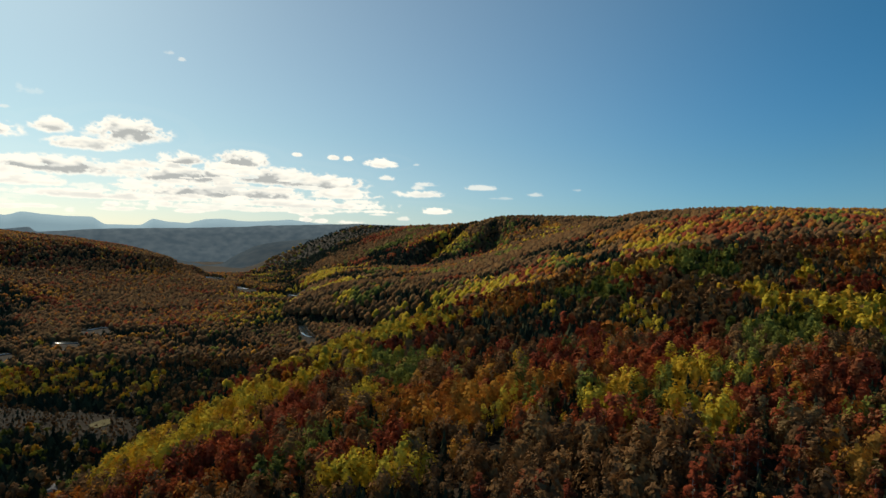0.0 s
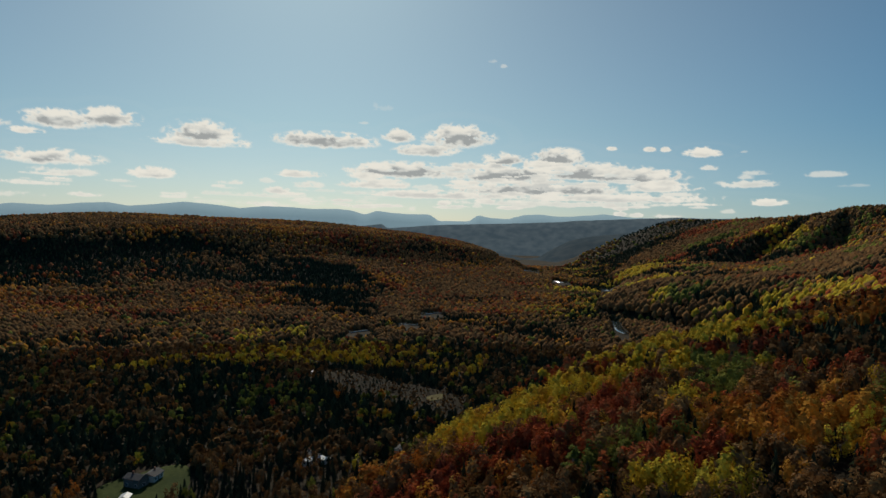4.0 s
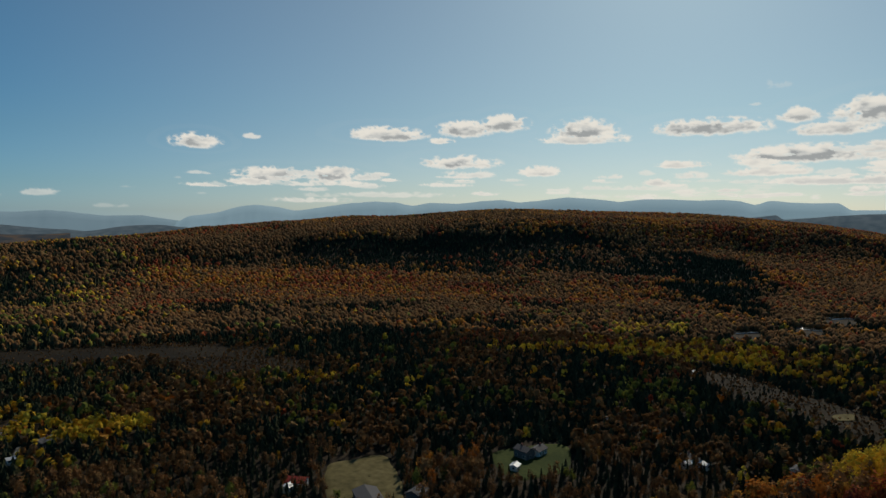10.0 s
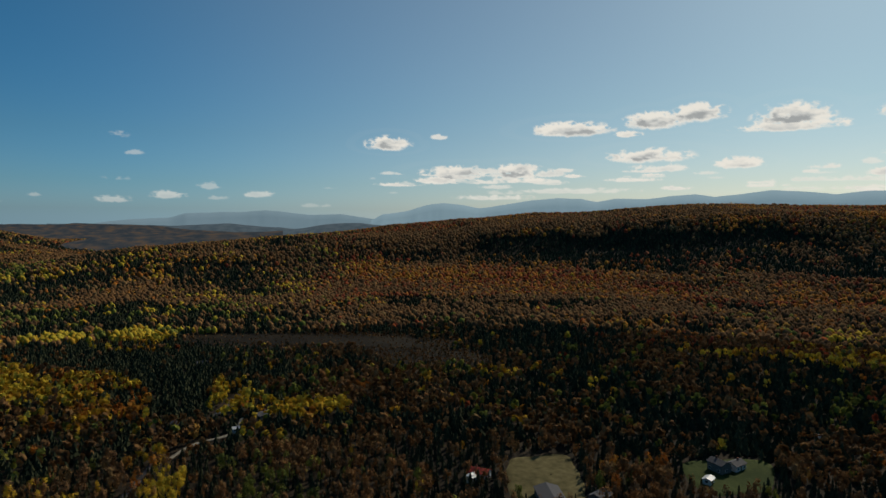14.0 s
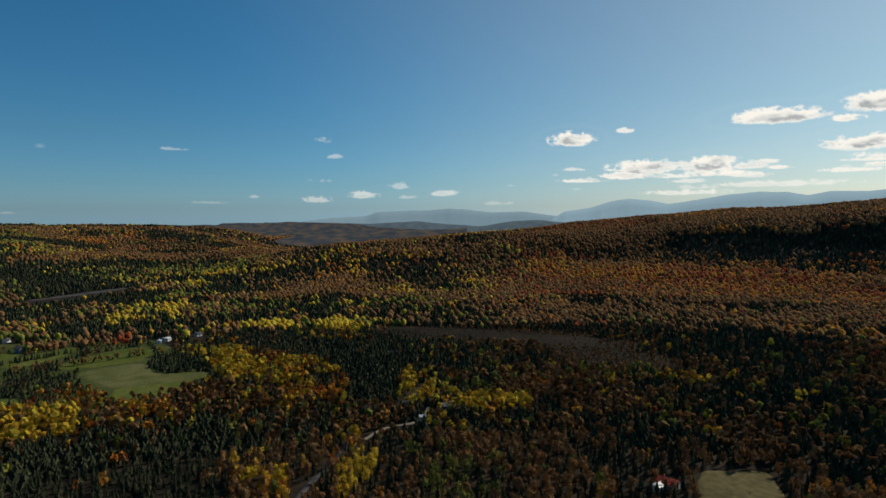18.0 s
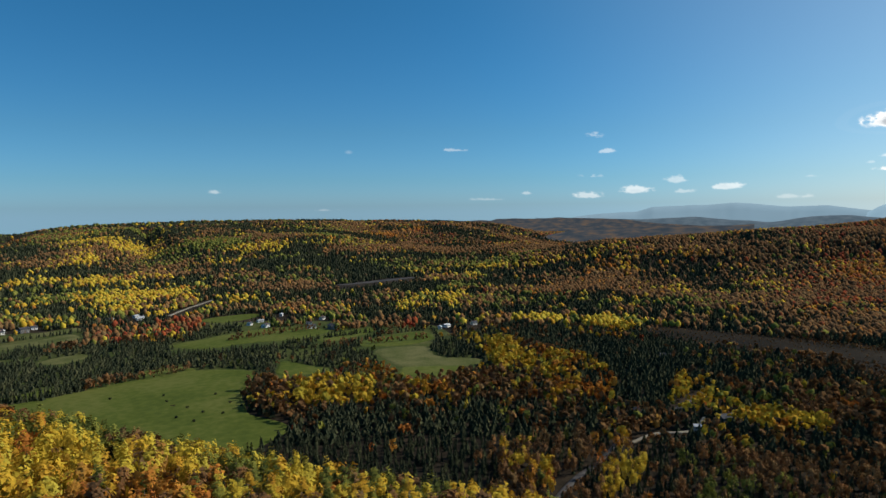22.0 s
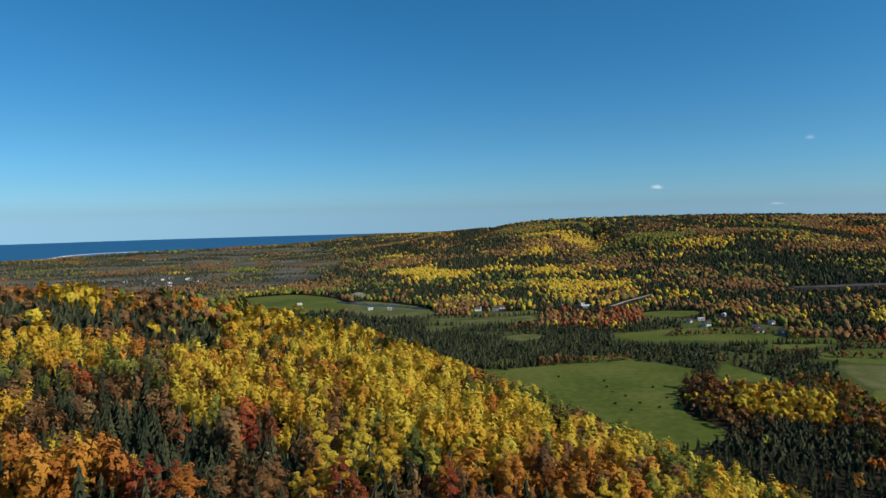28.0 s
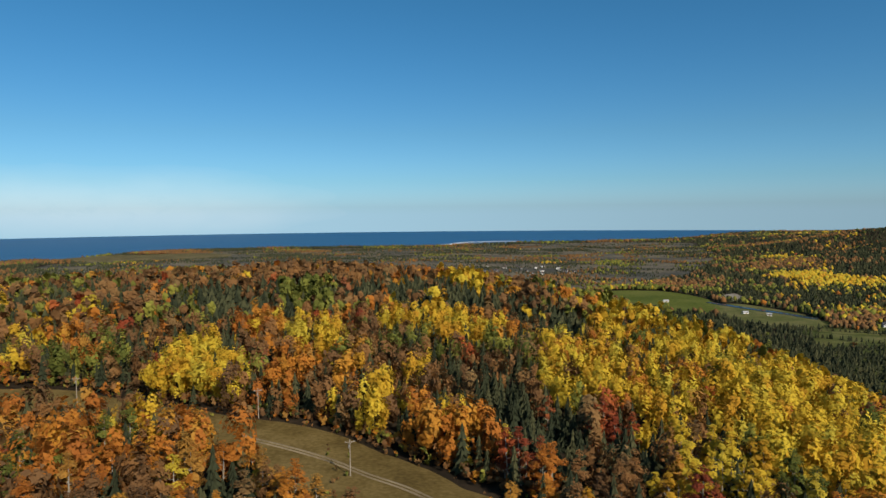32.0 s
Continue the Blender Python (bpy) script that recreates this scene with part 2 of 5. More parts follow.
def ridge(x, y, line, scarp=False):
    """Height over the valley floor of a ridge along a crest line."""
    best = np.zeros_like(x)
    pts = [(*toward(a, 0, d).xy, z, w) for a, d, z, w in line]
    for (ax, ay, az, aw), (bx, by, bz, bw) in zip(pts, pts[1:]):
        dx, dy = bx - ax, by - ay
        t0 = ((x - ax) * dx + (y - ay) * dy) / (dx * dx + dy * dy)
        t = np.clip(t0, 0, 1)
        past = np.clip(1 - np.abs(t0 - t) * math.hypot(dx, dy) / 130, 0, 1)
        d = np.hypot(x - ax - t * dx, y - ay - t * dy)
        w, z = aw + (bw - aw) * t, az + (bz - az) * t - FLOOR
        s = np.clip(1 - d / w, 0, 1) * past
        rise = 0.45 * s + 0.55 * s * s * (3 - 2 * s)
        if scarp:      # a steep wooded step below a gentler top
            q = np.clip(s + 0.10 * s * (1 - s) * 4 * (fnoise(x, y, 330, 14) - 0.5), 0, 1)
            rise = np.interp(q, [0, 0.25, 0.42, 0.50, 0.60, 0.66, 1], [0, 0.13, 0.25, 0.36, 0.74, 0.83, 1])
        best = np.maximum(best, z * rise)
    return best


def home_hill(x, y):
    """The hillside below: steep flank, a shoulder to the south, a high back to the north."""
    toe = -128 - 88 * step(160, -40, y) - 34 * step(120, 220, y) * step(520, 360, y) + 120 * step(-380, -640, y) + 108 * step(520, 740, y) - 250 * step(800, 1060, y) - 175 * step(1100, 2050, y)
    u = x - toe + 22 * (fnoise(x, y, 140, 3) - 0.5)
    flank = 58 * (1 - np.exp(-np.clip(u, 0, None) / 75)) * step(-25, 25, u)
    back = 122 * step(-80, 430, x) * step(-200, 1150, y)
    back = back + 15 * np.exp(-((x - 110) / 190) ** 2 - ((y + 500) / 170) ** 2)
    end = 1 - step(500, 800, -y) * 0.97
    north = 1 - step(1500, 2600, y)
    return (flank + back) * end * north


def coast(az):
    return np.interp(az, [150, 160, 163, 168, 178, 184, 205, 218, 235], [5200, 4100, 3280, 2980, 2760, 2480, 2520, 2200, 2000])


def height(x, y):
    parts = [ridge(x, y, BIG_HILL, True), ridge(x, y, FAR_PLATEAU), ridge(x, y, SPUR), home_hill(x, y)]
    h = sum(p ** 4 for p in parts) ** 0.25
    d = np.hypot(x, y)
    az = np.degrees(np.arctan2(-x, y))
    az = np.where(az < -90, az + 360, az)
    h = h + np.minimum(h, 50) / 50 * ((22 + 53 * step(112, 120, az) * step(168, 160, az)) * (fnoise(x, y, 430, 11) - 0.5) * step(900, 1500, d) * np.clip((105 - h) / 60, 0.25, 1) + 10 * (fnoise(x, y, 130, 5) - 0.5))
    h = h + FLOOR + 2.0 * (fnoise(x, y, 220, 9) - 0.5)
    c = coast(az)
    return np.where(az > 150, h + (-6 - h) * step(-120, 60, d - c), h)


def hz(x, y):
    return float(height(np.array([x], float), np.array([y], float))[0])


def mesh_from(name, verts, faces_flat, sizes, mats, smooth=False, tone=None):
    """A mesh from numpy arrays."""
    me = bpy.data.meshes.new(name)
    n, k = len(verts), len(sizes)
    me.vertices.add(n)
    me.vertices.foreach_set("co", np.asarray(verts, np.float32).ravel())
    me.loops.add(len(faces_flat))
    me.loops.foreach_set("vertex_index", np.asarray(faces_flat, np.int32))
    me.polygons.add(k)
    me.polygons.foreach_set("loop_start", np.concatenate([[0], np.cumsum(sizes)[:-1]]).astype(np.int32))
    me.update(calc_edges=True)
    me.polygons.foreach_set("use_smooth", np.full(k, smooth))
    for m in mats:
        me.materials.append(m)
    if tone is not None:
        me.attributes.new("tone", "FLOAT", "POINT").data.foreach_set("value", np.asarray(tone, np.float32))
    return me


def grid_mesh(name, P, mat, smooth=True, wrap=False):
    """A mesh from a grid of points, shape (rows, columns, 3)."""
    r, c = P.shape[:2]
    j = np.arange(c if wrap else c - 1)
    a = (np.arange(r - 1)[:, None] * c + j[None]).ravel()
    b = (np.arange(r - 1)[:, None] * c + ((j + 1) % c)[None]).ravel()
    f = np.stack([a, b, b + c, a + c], 1)
    return mesh_from(name, P.reshape(-1, 3), f.ravel(), np.full(len(f), 4), [mat], smooth)


# ground: one sheet out to the horizon, finer near the hill
az_ = np.radians(np.arange(0, 360, 0.9))
rr = np.concatenate([[0.05, 4], 12 * (4960 / 12) ** (np.linspace(0, 1, 290))])
X, Y = -np.sin(az_)[None] * rr[:, None], np.cos(az_)[None] * rr[:, None]
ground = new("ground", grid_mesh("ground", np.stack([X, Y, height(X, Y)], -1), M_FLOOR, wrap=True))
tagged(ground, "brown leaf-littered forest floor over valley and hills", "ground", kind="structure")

# sea
m_sea, nd, lk, bs = material("sea_water")
bs.inputs["Base Color"].default_value = (0.012, 0.085, 0.19, 1)
bs.inputs["Roughness"].default_value = 0.45
bs.inputs["Specular IOR Level"].default_value = 0.25
wv = nd.new("ShaderNodeTexNoise")
wv.inputs["Scale"].default_value, wv.inputs["Detail"].default_value = 0.06, 8
geo = nd.new("ShaderNodeNewGeometry")
bp = nd.new("ShaderNodeBump")
bp.inputs["Strength"].default_value = 0.4
lk.new(geo.outputs["Position"], wv.inputs["Vector"])
lk.new(wv.outputs["Fac"], bp.inputs["Height"])
lk.new(bp.outputs["Normal"], bs.inputs["Normal"])
az_s = np.radians(np.linspace(148, 300, 120))
rs = np.linspace(1700, 4960, 30)
P = np.stack([-np.sin(az_s)[None] * rs[:, None], np.cos(az_s)[None] * rs[:, None], np.zeros((30, 120)) + SEA], -1)
sea = tagged(new("sea", grid_mesh("sea", P, m_sea)), "calm deep blue sea reaching the horizon", "sea", kind="structure")

# distant mountains: chains behind everything, their pale blue haze painted in as emission
m_far, nd, lk, bs = material("haze_glow_mountains")
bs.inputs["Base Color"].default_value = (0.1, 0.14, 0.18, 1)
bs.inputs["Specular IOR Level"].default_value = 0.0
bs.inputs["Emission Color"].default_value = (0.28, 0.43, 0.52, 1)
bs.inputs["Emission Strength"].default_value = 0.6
CHAIN_EAST = [(5.9, 1.75), (8, 1.62), (10.9, 1.66), (13.3, 1.95), (15.8, 1.7), (17.6, 1.74), (18.5, 1.85), (20, 1.82), (21.4, 1.42), (22.9, 1.46), (23.5, 1.55), (24.1, 1.68), (24.9, 1.12), (27.55, 1.08), (28.3, 1.62), (30.5, 1.68), (32, 1.78), (33, 1.88), (34, 1.52), (35.1, 1.82), (36.5, 1.98), (38.3, 1.88), (40.2, 2),
              (42.6, 2), (44.5, 1.8), (47, 2.08), (49, 2.2), (51, 1.93), (53, 1.71), (54.5, 1.93), (56.4, 1.8), (58.4, 1.53), (60.8, 1.57), (62.3, 1.3), (63.7, 1.56), (65.6, 1.66), (67.9, 1.43), (70.2, 1.1), (72.4, 0.78), (73.7, 1.07), (75.6, 1.25), (77, 1.04), (78.6, 0.55), (80.9, 0.25), (81.5, -0.1), (82.1, -0.42)]
CHAIN_WEST = [(80.6, -0.29), (82.1, -0.10), (84.5, 0.23), (86.8, 0.17), (90.9, 0.58), (93.0, 0.37), (97.2, 0.30), (98.4, -0.06), (101.3, -0.24), (103.7, -0.50)]


def chain(name, line, d, label, mat=None):
    line = sorted(line)
    a = np.arange(line[0][0], line[-1][0], 0.1)
    e = np.interp(a, [p[0] for p in line], [p[1] for p in line])
    k = np.hanning(9) / np.hanning(9).sum()
    e = np.convolve(np.pad(e, 4, "edge"), k, "valid") + 0.12 * (fnoise(a, a * 0, 1.6, 4) - 0.5)
    rows = []
    for back, lower in ((-500, 1.0), (-260, 0.55), (-110, 0.2), (0, 0.0), (150, 0.5)):
        z = EYE[2] + d * np.tan(np.radians(e))
        z = z - lower * (z + 40)
        rr_ = d + back + 60 * (fnoise(a, a * 0 + back, 2, 6) - 0.5) * (1 if back < 0 else 0)
        rows.append(np.stack([-np.sin(np.radians(a)) * rr_, np.cos(np.radians(a)) * rr_, z], -1))
    tagged(new(name, grid_mesh(name, np.array(rows), mat or m_far)), label, "mountains", kind="structure")


# wooded hills far off: blue haze painted in as noisy emission
m_blue, nd, lk, bs = material("haze_glow_hills")
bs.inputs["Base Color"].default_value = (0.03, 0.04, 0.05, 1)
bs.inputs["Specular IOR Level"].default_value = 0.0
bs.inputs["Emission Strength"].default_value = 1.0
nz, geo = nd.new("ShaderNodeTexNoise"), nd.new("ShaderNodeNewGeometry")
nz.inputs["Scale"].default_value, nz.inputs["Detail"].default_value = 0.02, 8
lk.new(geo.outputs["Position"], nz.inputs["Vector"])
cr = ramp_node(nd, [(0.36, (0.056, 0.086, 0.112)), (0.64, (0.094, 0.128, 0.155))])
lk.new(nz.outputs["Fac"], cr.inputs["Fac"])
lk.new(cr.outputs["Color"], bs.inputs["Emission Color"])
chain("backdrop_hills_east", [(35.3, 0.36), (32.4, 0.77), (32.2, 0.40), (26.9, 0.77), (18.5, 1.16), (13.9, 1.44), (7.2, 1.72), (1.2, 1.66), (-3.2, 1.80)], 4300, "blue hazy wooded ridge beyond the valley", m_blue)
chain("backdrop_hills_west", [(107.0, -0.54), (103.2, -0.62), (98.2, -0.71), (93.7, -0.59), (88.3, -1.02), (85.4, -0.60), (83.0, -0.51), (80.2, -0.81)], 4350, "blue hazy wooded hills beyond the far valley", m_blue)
# same painted haze in a darker tone, for the nearer northern hill
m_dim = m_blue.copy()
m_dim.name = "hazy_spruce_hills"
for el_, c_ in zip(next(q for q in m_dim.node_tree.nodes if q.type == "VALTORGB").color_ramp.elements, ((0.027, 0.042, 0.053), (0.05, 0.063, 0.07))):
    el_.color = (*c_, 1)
# autumn hills behind the spur: hazy blue and brown painted in as emission
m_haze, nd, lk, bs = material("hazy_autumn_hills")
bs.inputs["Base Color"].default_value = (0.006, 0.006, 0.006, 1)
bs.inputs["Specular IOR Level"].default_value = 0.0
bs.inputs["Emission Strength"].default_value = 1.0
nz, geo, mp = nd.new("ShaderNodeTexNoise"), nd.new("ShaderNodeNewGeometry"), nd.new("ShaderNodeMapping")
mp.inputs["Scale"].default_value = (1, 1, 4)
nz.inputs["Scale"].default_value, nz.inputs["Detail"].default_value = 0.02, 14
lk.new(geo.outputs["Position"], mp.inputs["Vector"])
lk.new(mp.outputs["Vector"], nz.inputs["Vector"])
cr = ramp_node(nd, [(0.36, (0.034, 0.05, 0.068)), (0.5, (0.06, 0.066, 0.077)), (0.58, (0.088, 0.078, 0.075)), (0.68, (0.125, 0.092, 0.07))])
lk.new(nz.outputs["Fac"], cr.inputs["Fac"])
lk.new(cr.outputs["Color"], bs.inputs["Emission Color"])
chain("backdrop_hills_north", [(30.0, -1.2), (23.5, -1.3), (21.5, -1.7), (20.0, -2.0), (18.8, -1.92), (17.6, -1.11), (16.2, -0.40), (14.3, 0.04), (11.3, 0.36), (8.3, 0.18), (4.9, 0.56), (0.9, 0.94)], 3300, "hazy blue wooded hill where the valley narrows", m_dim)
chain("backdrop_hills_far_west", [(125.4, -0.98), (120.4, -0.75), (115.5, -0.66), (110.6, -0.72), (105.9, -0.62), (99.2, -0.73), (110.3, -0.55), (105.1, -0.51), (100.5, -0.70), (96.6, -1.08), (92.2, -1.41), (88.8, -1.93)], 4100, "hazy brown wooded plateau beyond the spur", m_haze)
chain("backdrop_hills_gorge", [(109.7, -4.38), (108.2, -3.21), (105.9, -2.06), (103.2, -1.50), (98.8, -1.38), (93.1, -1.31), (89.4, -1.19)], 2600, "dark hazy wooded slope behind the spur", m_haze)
# brighter copy: the sunward haze is painted in as a stronger glow
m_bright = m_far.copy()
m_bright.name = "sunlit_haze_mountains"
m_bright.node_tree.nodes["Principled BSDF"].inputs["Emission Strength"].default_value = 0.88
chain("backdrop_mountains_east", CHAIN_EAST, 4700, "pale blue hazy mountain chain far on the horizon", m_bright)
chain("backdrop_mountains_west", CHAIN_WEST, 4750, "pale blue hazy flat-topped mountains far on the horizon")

# clouds: low cumulus far away on the sunny side, thinning out to the left
m_cloud, nd, lk, bs = material("cloud")
nd.remove(bs)
at1, at2 = nd.new("ShaderNodeAttribute"), nd.new("ShaderNodeAttribute")
at1.attribute_name, at2.attribute_name = "veil", "tone"
em, tr, mx = nd.new("ShaderNodeEmission"), nd.new("ShaderNodeBsdfTransparent"), nd.new("ShaderNodeMixShader")
# the clouds glow; backlit white rims and shaded grey cores are painted by tone
cr = ramp_node(nd, [(0.0, (0.43, 0.47, 0.51)), (0.45, (0.70, 0.74, 0.77)), (1.0, (1.0, 1.0, 0.98))])
em.inputs["Strength"].default_value = 1.27
lk.new(at2.outputs["Fac"], cr.inputs["Fac"])
lk.new(cr.outputs["Color"], em.inputs["Color"])
lk.new(at1.outputs["Fac"], mx.inputs[0])
lk.new(tr.outputs[0], mx.inputs[1])
lk.new(em.outputs[0], mx.inputs[2])
lk.new(mx.outputs[0], nd["Material Output"].inputs["Surface"])

CLOUDS = []


def cloud(place, half_wide, half_high, thick=1.0):
    """bearing and rise of a cloud's middle, half its width and height in degrees, how dense it is"""
    CLOUDS.append((*place, half_wide, half_high, thick))


cloud((64.5, 7.36), 3.6, 0.85), cloud((57.8, 7.85), 2.6, 0.95), cloud((54.3, 8.33), 2.3, 1.0), cloud((59.8, 6.93), 1.2, 0.35)
cloud((47.6, 7.70), 2.9, 1.25), cloud((47.6, 7.03), 4.4, 0.6), cloud((37.5, 7.67), 4.7, 0.95), cloud((31.2, 8.29), 1.5, 0.8)
cloud((26.0, 8.25), 3.3, 1.35, 1.25), cloud((28.7, 7.14), 3.0, 0.7), cloud((32.9, 10.70), 1.9, 0.7, 0.42), cloud((34.2, 9.38), 0.6, 0.2, 0.6), cloud((23.1, 14.77), 0.5, 0.25, 0.5)
cloud((58.2, 5.03), 3.7, 0.8, 1.1), cloud((57.3, 4.04), 2.9, 0.5, 0.8), cloud((51.2, 4.28), 2.0, 0.65), cloud((69.1, 3.82), 2.6, 0.85), cloud((66.6, 3.75), 1.9, 0.5, 0.8)
cloud((72.3, 3.96), 2.4, 0.5, 0.8), cloud((74.6, 3.59), 2.2, 0.8), cloud((45.3, 3.88), 1.3, 0.3, 0.8), cloud((42.3, 4.16), 0.9, 0.35, 0.7), cloud((38.9, 3.89), 1.6, 0.45, 0.8)
cloud((17.2, 6.69), 2.4, 0.95, 1.15), cloud((21.9, 6.47), 2.2, 0.8, 1.1), cloud((30.6, 5.32), 5.4, 0.95, 1.1), cloud((33.0, 4.09), 3.4, 0.5), cloud((21.4, 5.22), 6.2, 1.1, 1.25)
cloud((14.7, 5.39), 5.2, 1.05, 1.25), cloud((10.8, 5.04), 4.2, 0.9, 1.1), cloud((19.2, 3.92), 10, 0.75, 1.2), cloud((27.7, 3.32), 8, 0.5, 1.0), cloud((12.3, 3.22), 9, 0.55, 1.0), cloud((42.3, 2.93), 8, 0.35, 0.7)
cloud((63.9, 2.22), 6, 0.4, 0.7), cloud((71.0, 1.69), 4, 0.4, 0.75), cloud((17.0, 2.78), 12, 0.4, 0.8)
cloud((5.4, 6.97), 1.7, 0.55), cloud((12.8, 7.44), 0.45, 0.25), cloud((9.7, 7.34), 0.55, 0.28), cloud((8.4, 7.30), 0.5, 0.28), cloud((5.0, 5.76), 0.9, 0.35, 0.8), cloud((2.6, 7.01), 0.5, 0.2, 0.6)
cloud((2.3, 4.41), 2.6, 0.5, 0.8), cloud((1.6, 5.27), 1.6, 0.3, 0.7), cloud((-3.2, 5.07), 2.2, 0.35, 0.7), cloud((-8.1, 4.54), 1.0, 0.28, 0.6), cloud((9.2, 5.43), 1.5, 0.45), cloud((12.1, 5.41), 2.2, 0.55), cloud((9.2, 4.07), 4, 0.45, 0.9), cloud((-5.2, 4.21), 2, 0.2, 0.5)
cloud((22.2, 14.36), 0.45, 0.25, 0.6), cloud((-11.5, 5.00), 0.7, 0.2, 0.5)
cloud((80.4, 6.23), 2.1, 0.85), cloud((76.0, 6.92), 0.9, 0.35, 0.8), cloud((74.0, 3.78), 3.8, 0.75), cloud((75.7, 3.18), 2.4, 0.5)
cloud((101.7, 6.26), 0.8, 0.22, 0.45), cloud((100.9, 5.04), 1.2, 0.32, 0.55), cloud((102.2, 2.99), 1.5, 0.35, 0.5), cloud((102.2, 1.33), 2.0, 0.45, 0.6), cloud((98.6, 1.71), 1.9, 0.5, 0.65), cloud((95.3, 2.49), 1.2, 0.55, 0.55)
cloud((94.7, 1.55), 1.3, 0.3, 0.5), cloud((91.3, 1.83), 1.8, 0.42, 0.65), cloud((81.8, 3.36), 0.5, 0.2, 0.45), cloud((85.4, 2.49), 1.1, 0.22, 0.4), cloud((80.1, 2.11), 0.9, 0.2, 0.45), cloud((86.8, 0.94), 2.6, 0.3, 0.45)
cloud((113.6, 5.44), 1.2, 0.28, 0.5), cloud((102.4, 2.96), 1.1, 0.25, 0.4), cloud((111.2, 1.13), 2.6, 0.25, 0.4), cloud((107.7, 1.61), 0.8, 0.25, 0.5)
cloud((134.2, 1.91), 0.8, 0.34, 0.5), cloud((114.2, 5.48), 1.1, 0.38, 0.5), cloud((101.9, 6.42), 1.2, 0.35, 0.5), cloud((123.1, 5.29), 0.4, 0.25, 0.35), cloud((125.4, 0.35), 1.9, 0.2, 0.4)
cloud((210.9, 0.58), 18, 3.6, 0.33)
drift = random.Random(11)
for _ in range(110):     # the crowded bank low over the valley mouth, thinner to both sides
    a_ = drift.gauss(20, 9)
    e_ = drift.uniform(2.3, 6.2) - 0.05 * abs(a_ - 20)
    cloud((a_, e_), drift.uniform(0.7, 2.3) * (0.55 + 0.12 * e_), drift.uniform(0.2, 0.5) * (0.6 + 0.1 * e_), drift.uniform(0.7, 1.1))
for _ in range(46):      # far rows near the horizon
    cloud((drift.uniform(30, 84), drift.uniform(2.0, 4.0)), drift.uniform(0.7, 2.6), drift.uniform(0.16, 0.34), drift.uniform(0.55, 0.9))
ca, ce = np.meshgrid(np.arange(-14, 223, 0.075), np.arange(-1.55, 15.2, 0.06))
cover = np.full(ca.shape, -1.0)
lift_, solid, bulk = np.zeros(ca.shape), np.zeros(ca.shape), np.zeros(ca.shape)
for a0, e0, w, h, thick in CLOUDS:
    m = (np.abs(ca - a0) < w * 1.9) & (np.abs(ce - e0) < h * 2.6)
    de = (ce[m] - e0) / h
    v = 1 - np.hypot((ca[m] - a0) / w, np.where(de < 0, de * 1.6, de)) ** 1.25
    better = v > cover[m]
    cover[m] = np.where(better, v, cover[m])
    lift_[m] = np.where(better, de, lift_[m])
    solid[m] = np.where(better, thick, solid[m])
    bulk[m] = np.where(better, h, bulk[m])
billow = lambda sc, sd: np.abs(fnoise(ca, ce * 1.6, sc, sd) * 2 - 1)
puff = (0.44 * billow(1.6, 70) + 0.38 * billow(0.7, 73) + 0.18 * billow(0.26, 76) - 0.2) * np.where(lift_ < -0.1, 0.55, 1.0) + 0.2
dens = 1.3 * cover + 0.62 - 2.6 * puff
dens = np.minimum(dens, 0.3 + 1.8 * cover) * step(-0.5, 0.05, cover)
dens = dens - 1.0 * (1 - np.clip(solid, 0, 1))
veil = step(-0.05, 0.62, dens) * np.clip(solid * 1.15, 0, 1) ** 2.3
veil = np.where((solid > 0) & (solid < 0.36), 0.15 * step(-0.25, 1.1, cover + 0.5 * (fnoise(ca, ce * 3, 6, 99) - 0.5)), veil)
# shading of the cloud bodies, written into tone
cells = fnoise(ca, ce * 2.4, 1.1, 88) - 0.5
core = step(0.35, 1.0, dens) * np.clip(step(0.6, -0.5, lift_ + 1.6 * cells) + 0.25 * step(0.4, 0.9, cover), 0, 1) * (0.25 + 0.75 * step(0.3, 0.95, bulk))
shade = np.clip(1.0 - 0.95 * core * np.clip(solid, 0, 1.2) ** 1.5 + 0.3 * cells, 0, 1)
P = np.stack([-np.sin(np.radians(ca)) * np.cos(np.radians(ce)), np.cos(np.radians(ca)) * np.cos(np.radians(ce)), np.sin(np.radians(ce))], -1) * 4850 + np.array(EYE)
r_, c_ = ca.shape
idx = np.arange(r_ * c_).reshape(r_, c_)
quads = np.stack([idx[:-1, :-1], idx[:-1, 1:], idx[1:, 1:], idx[1:, :-1]], -1).reshape(-1, 4)
quads = quads[(veil.ravel()[quads] > 0.012).any(1)]
used, flat = np.unique(quads, return_inverse=True)
me = mesh_from("clouds", P.reshape(-1, 3)[used], flat.ravel(), np.full(len(quads), 4), [m_cloud], True, shade.ravel()[used])
me.attributes.new("veil", "FLOAT", "POINT").data.foreach_set("value", veil.ravel()[used].astype(np.float32))
clouds = tagged(new("backdrop_clouds", me), "white flat-based fair-weather clouds low over the mountains", "clouds", kind="structure")
clouds.visible_shadow = False

OPEN, THIN = [], []


def inside(x, y, poly):
    """Which points lie in a polygon."""
    r = np.zeros(len(x), bool)
    for (ax, ay), (bx, by) in zip(poly, poly[1:] + poly[:1]):
        cross = ((ay > y) != (by > y)) & (x < (bx - ax) * (y - ay) / ((by - ay) or 1e-9) + ax)
        r ^= cross
    return r


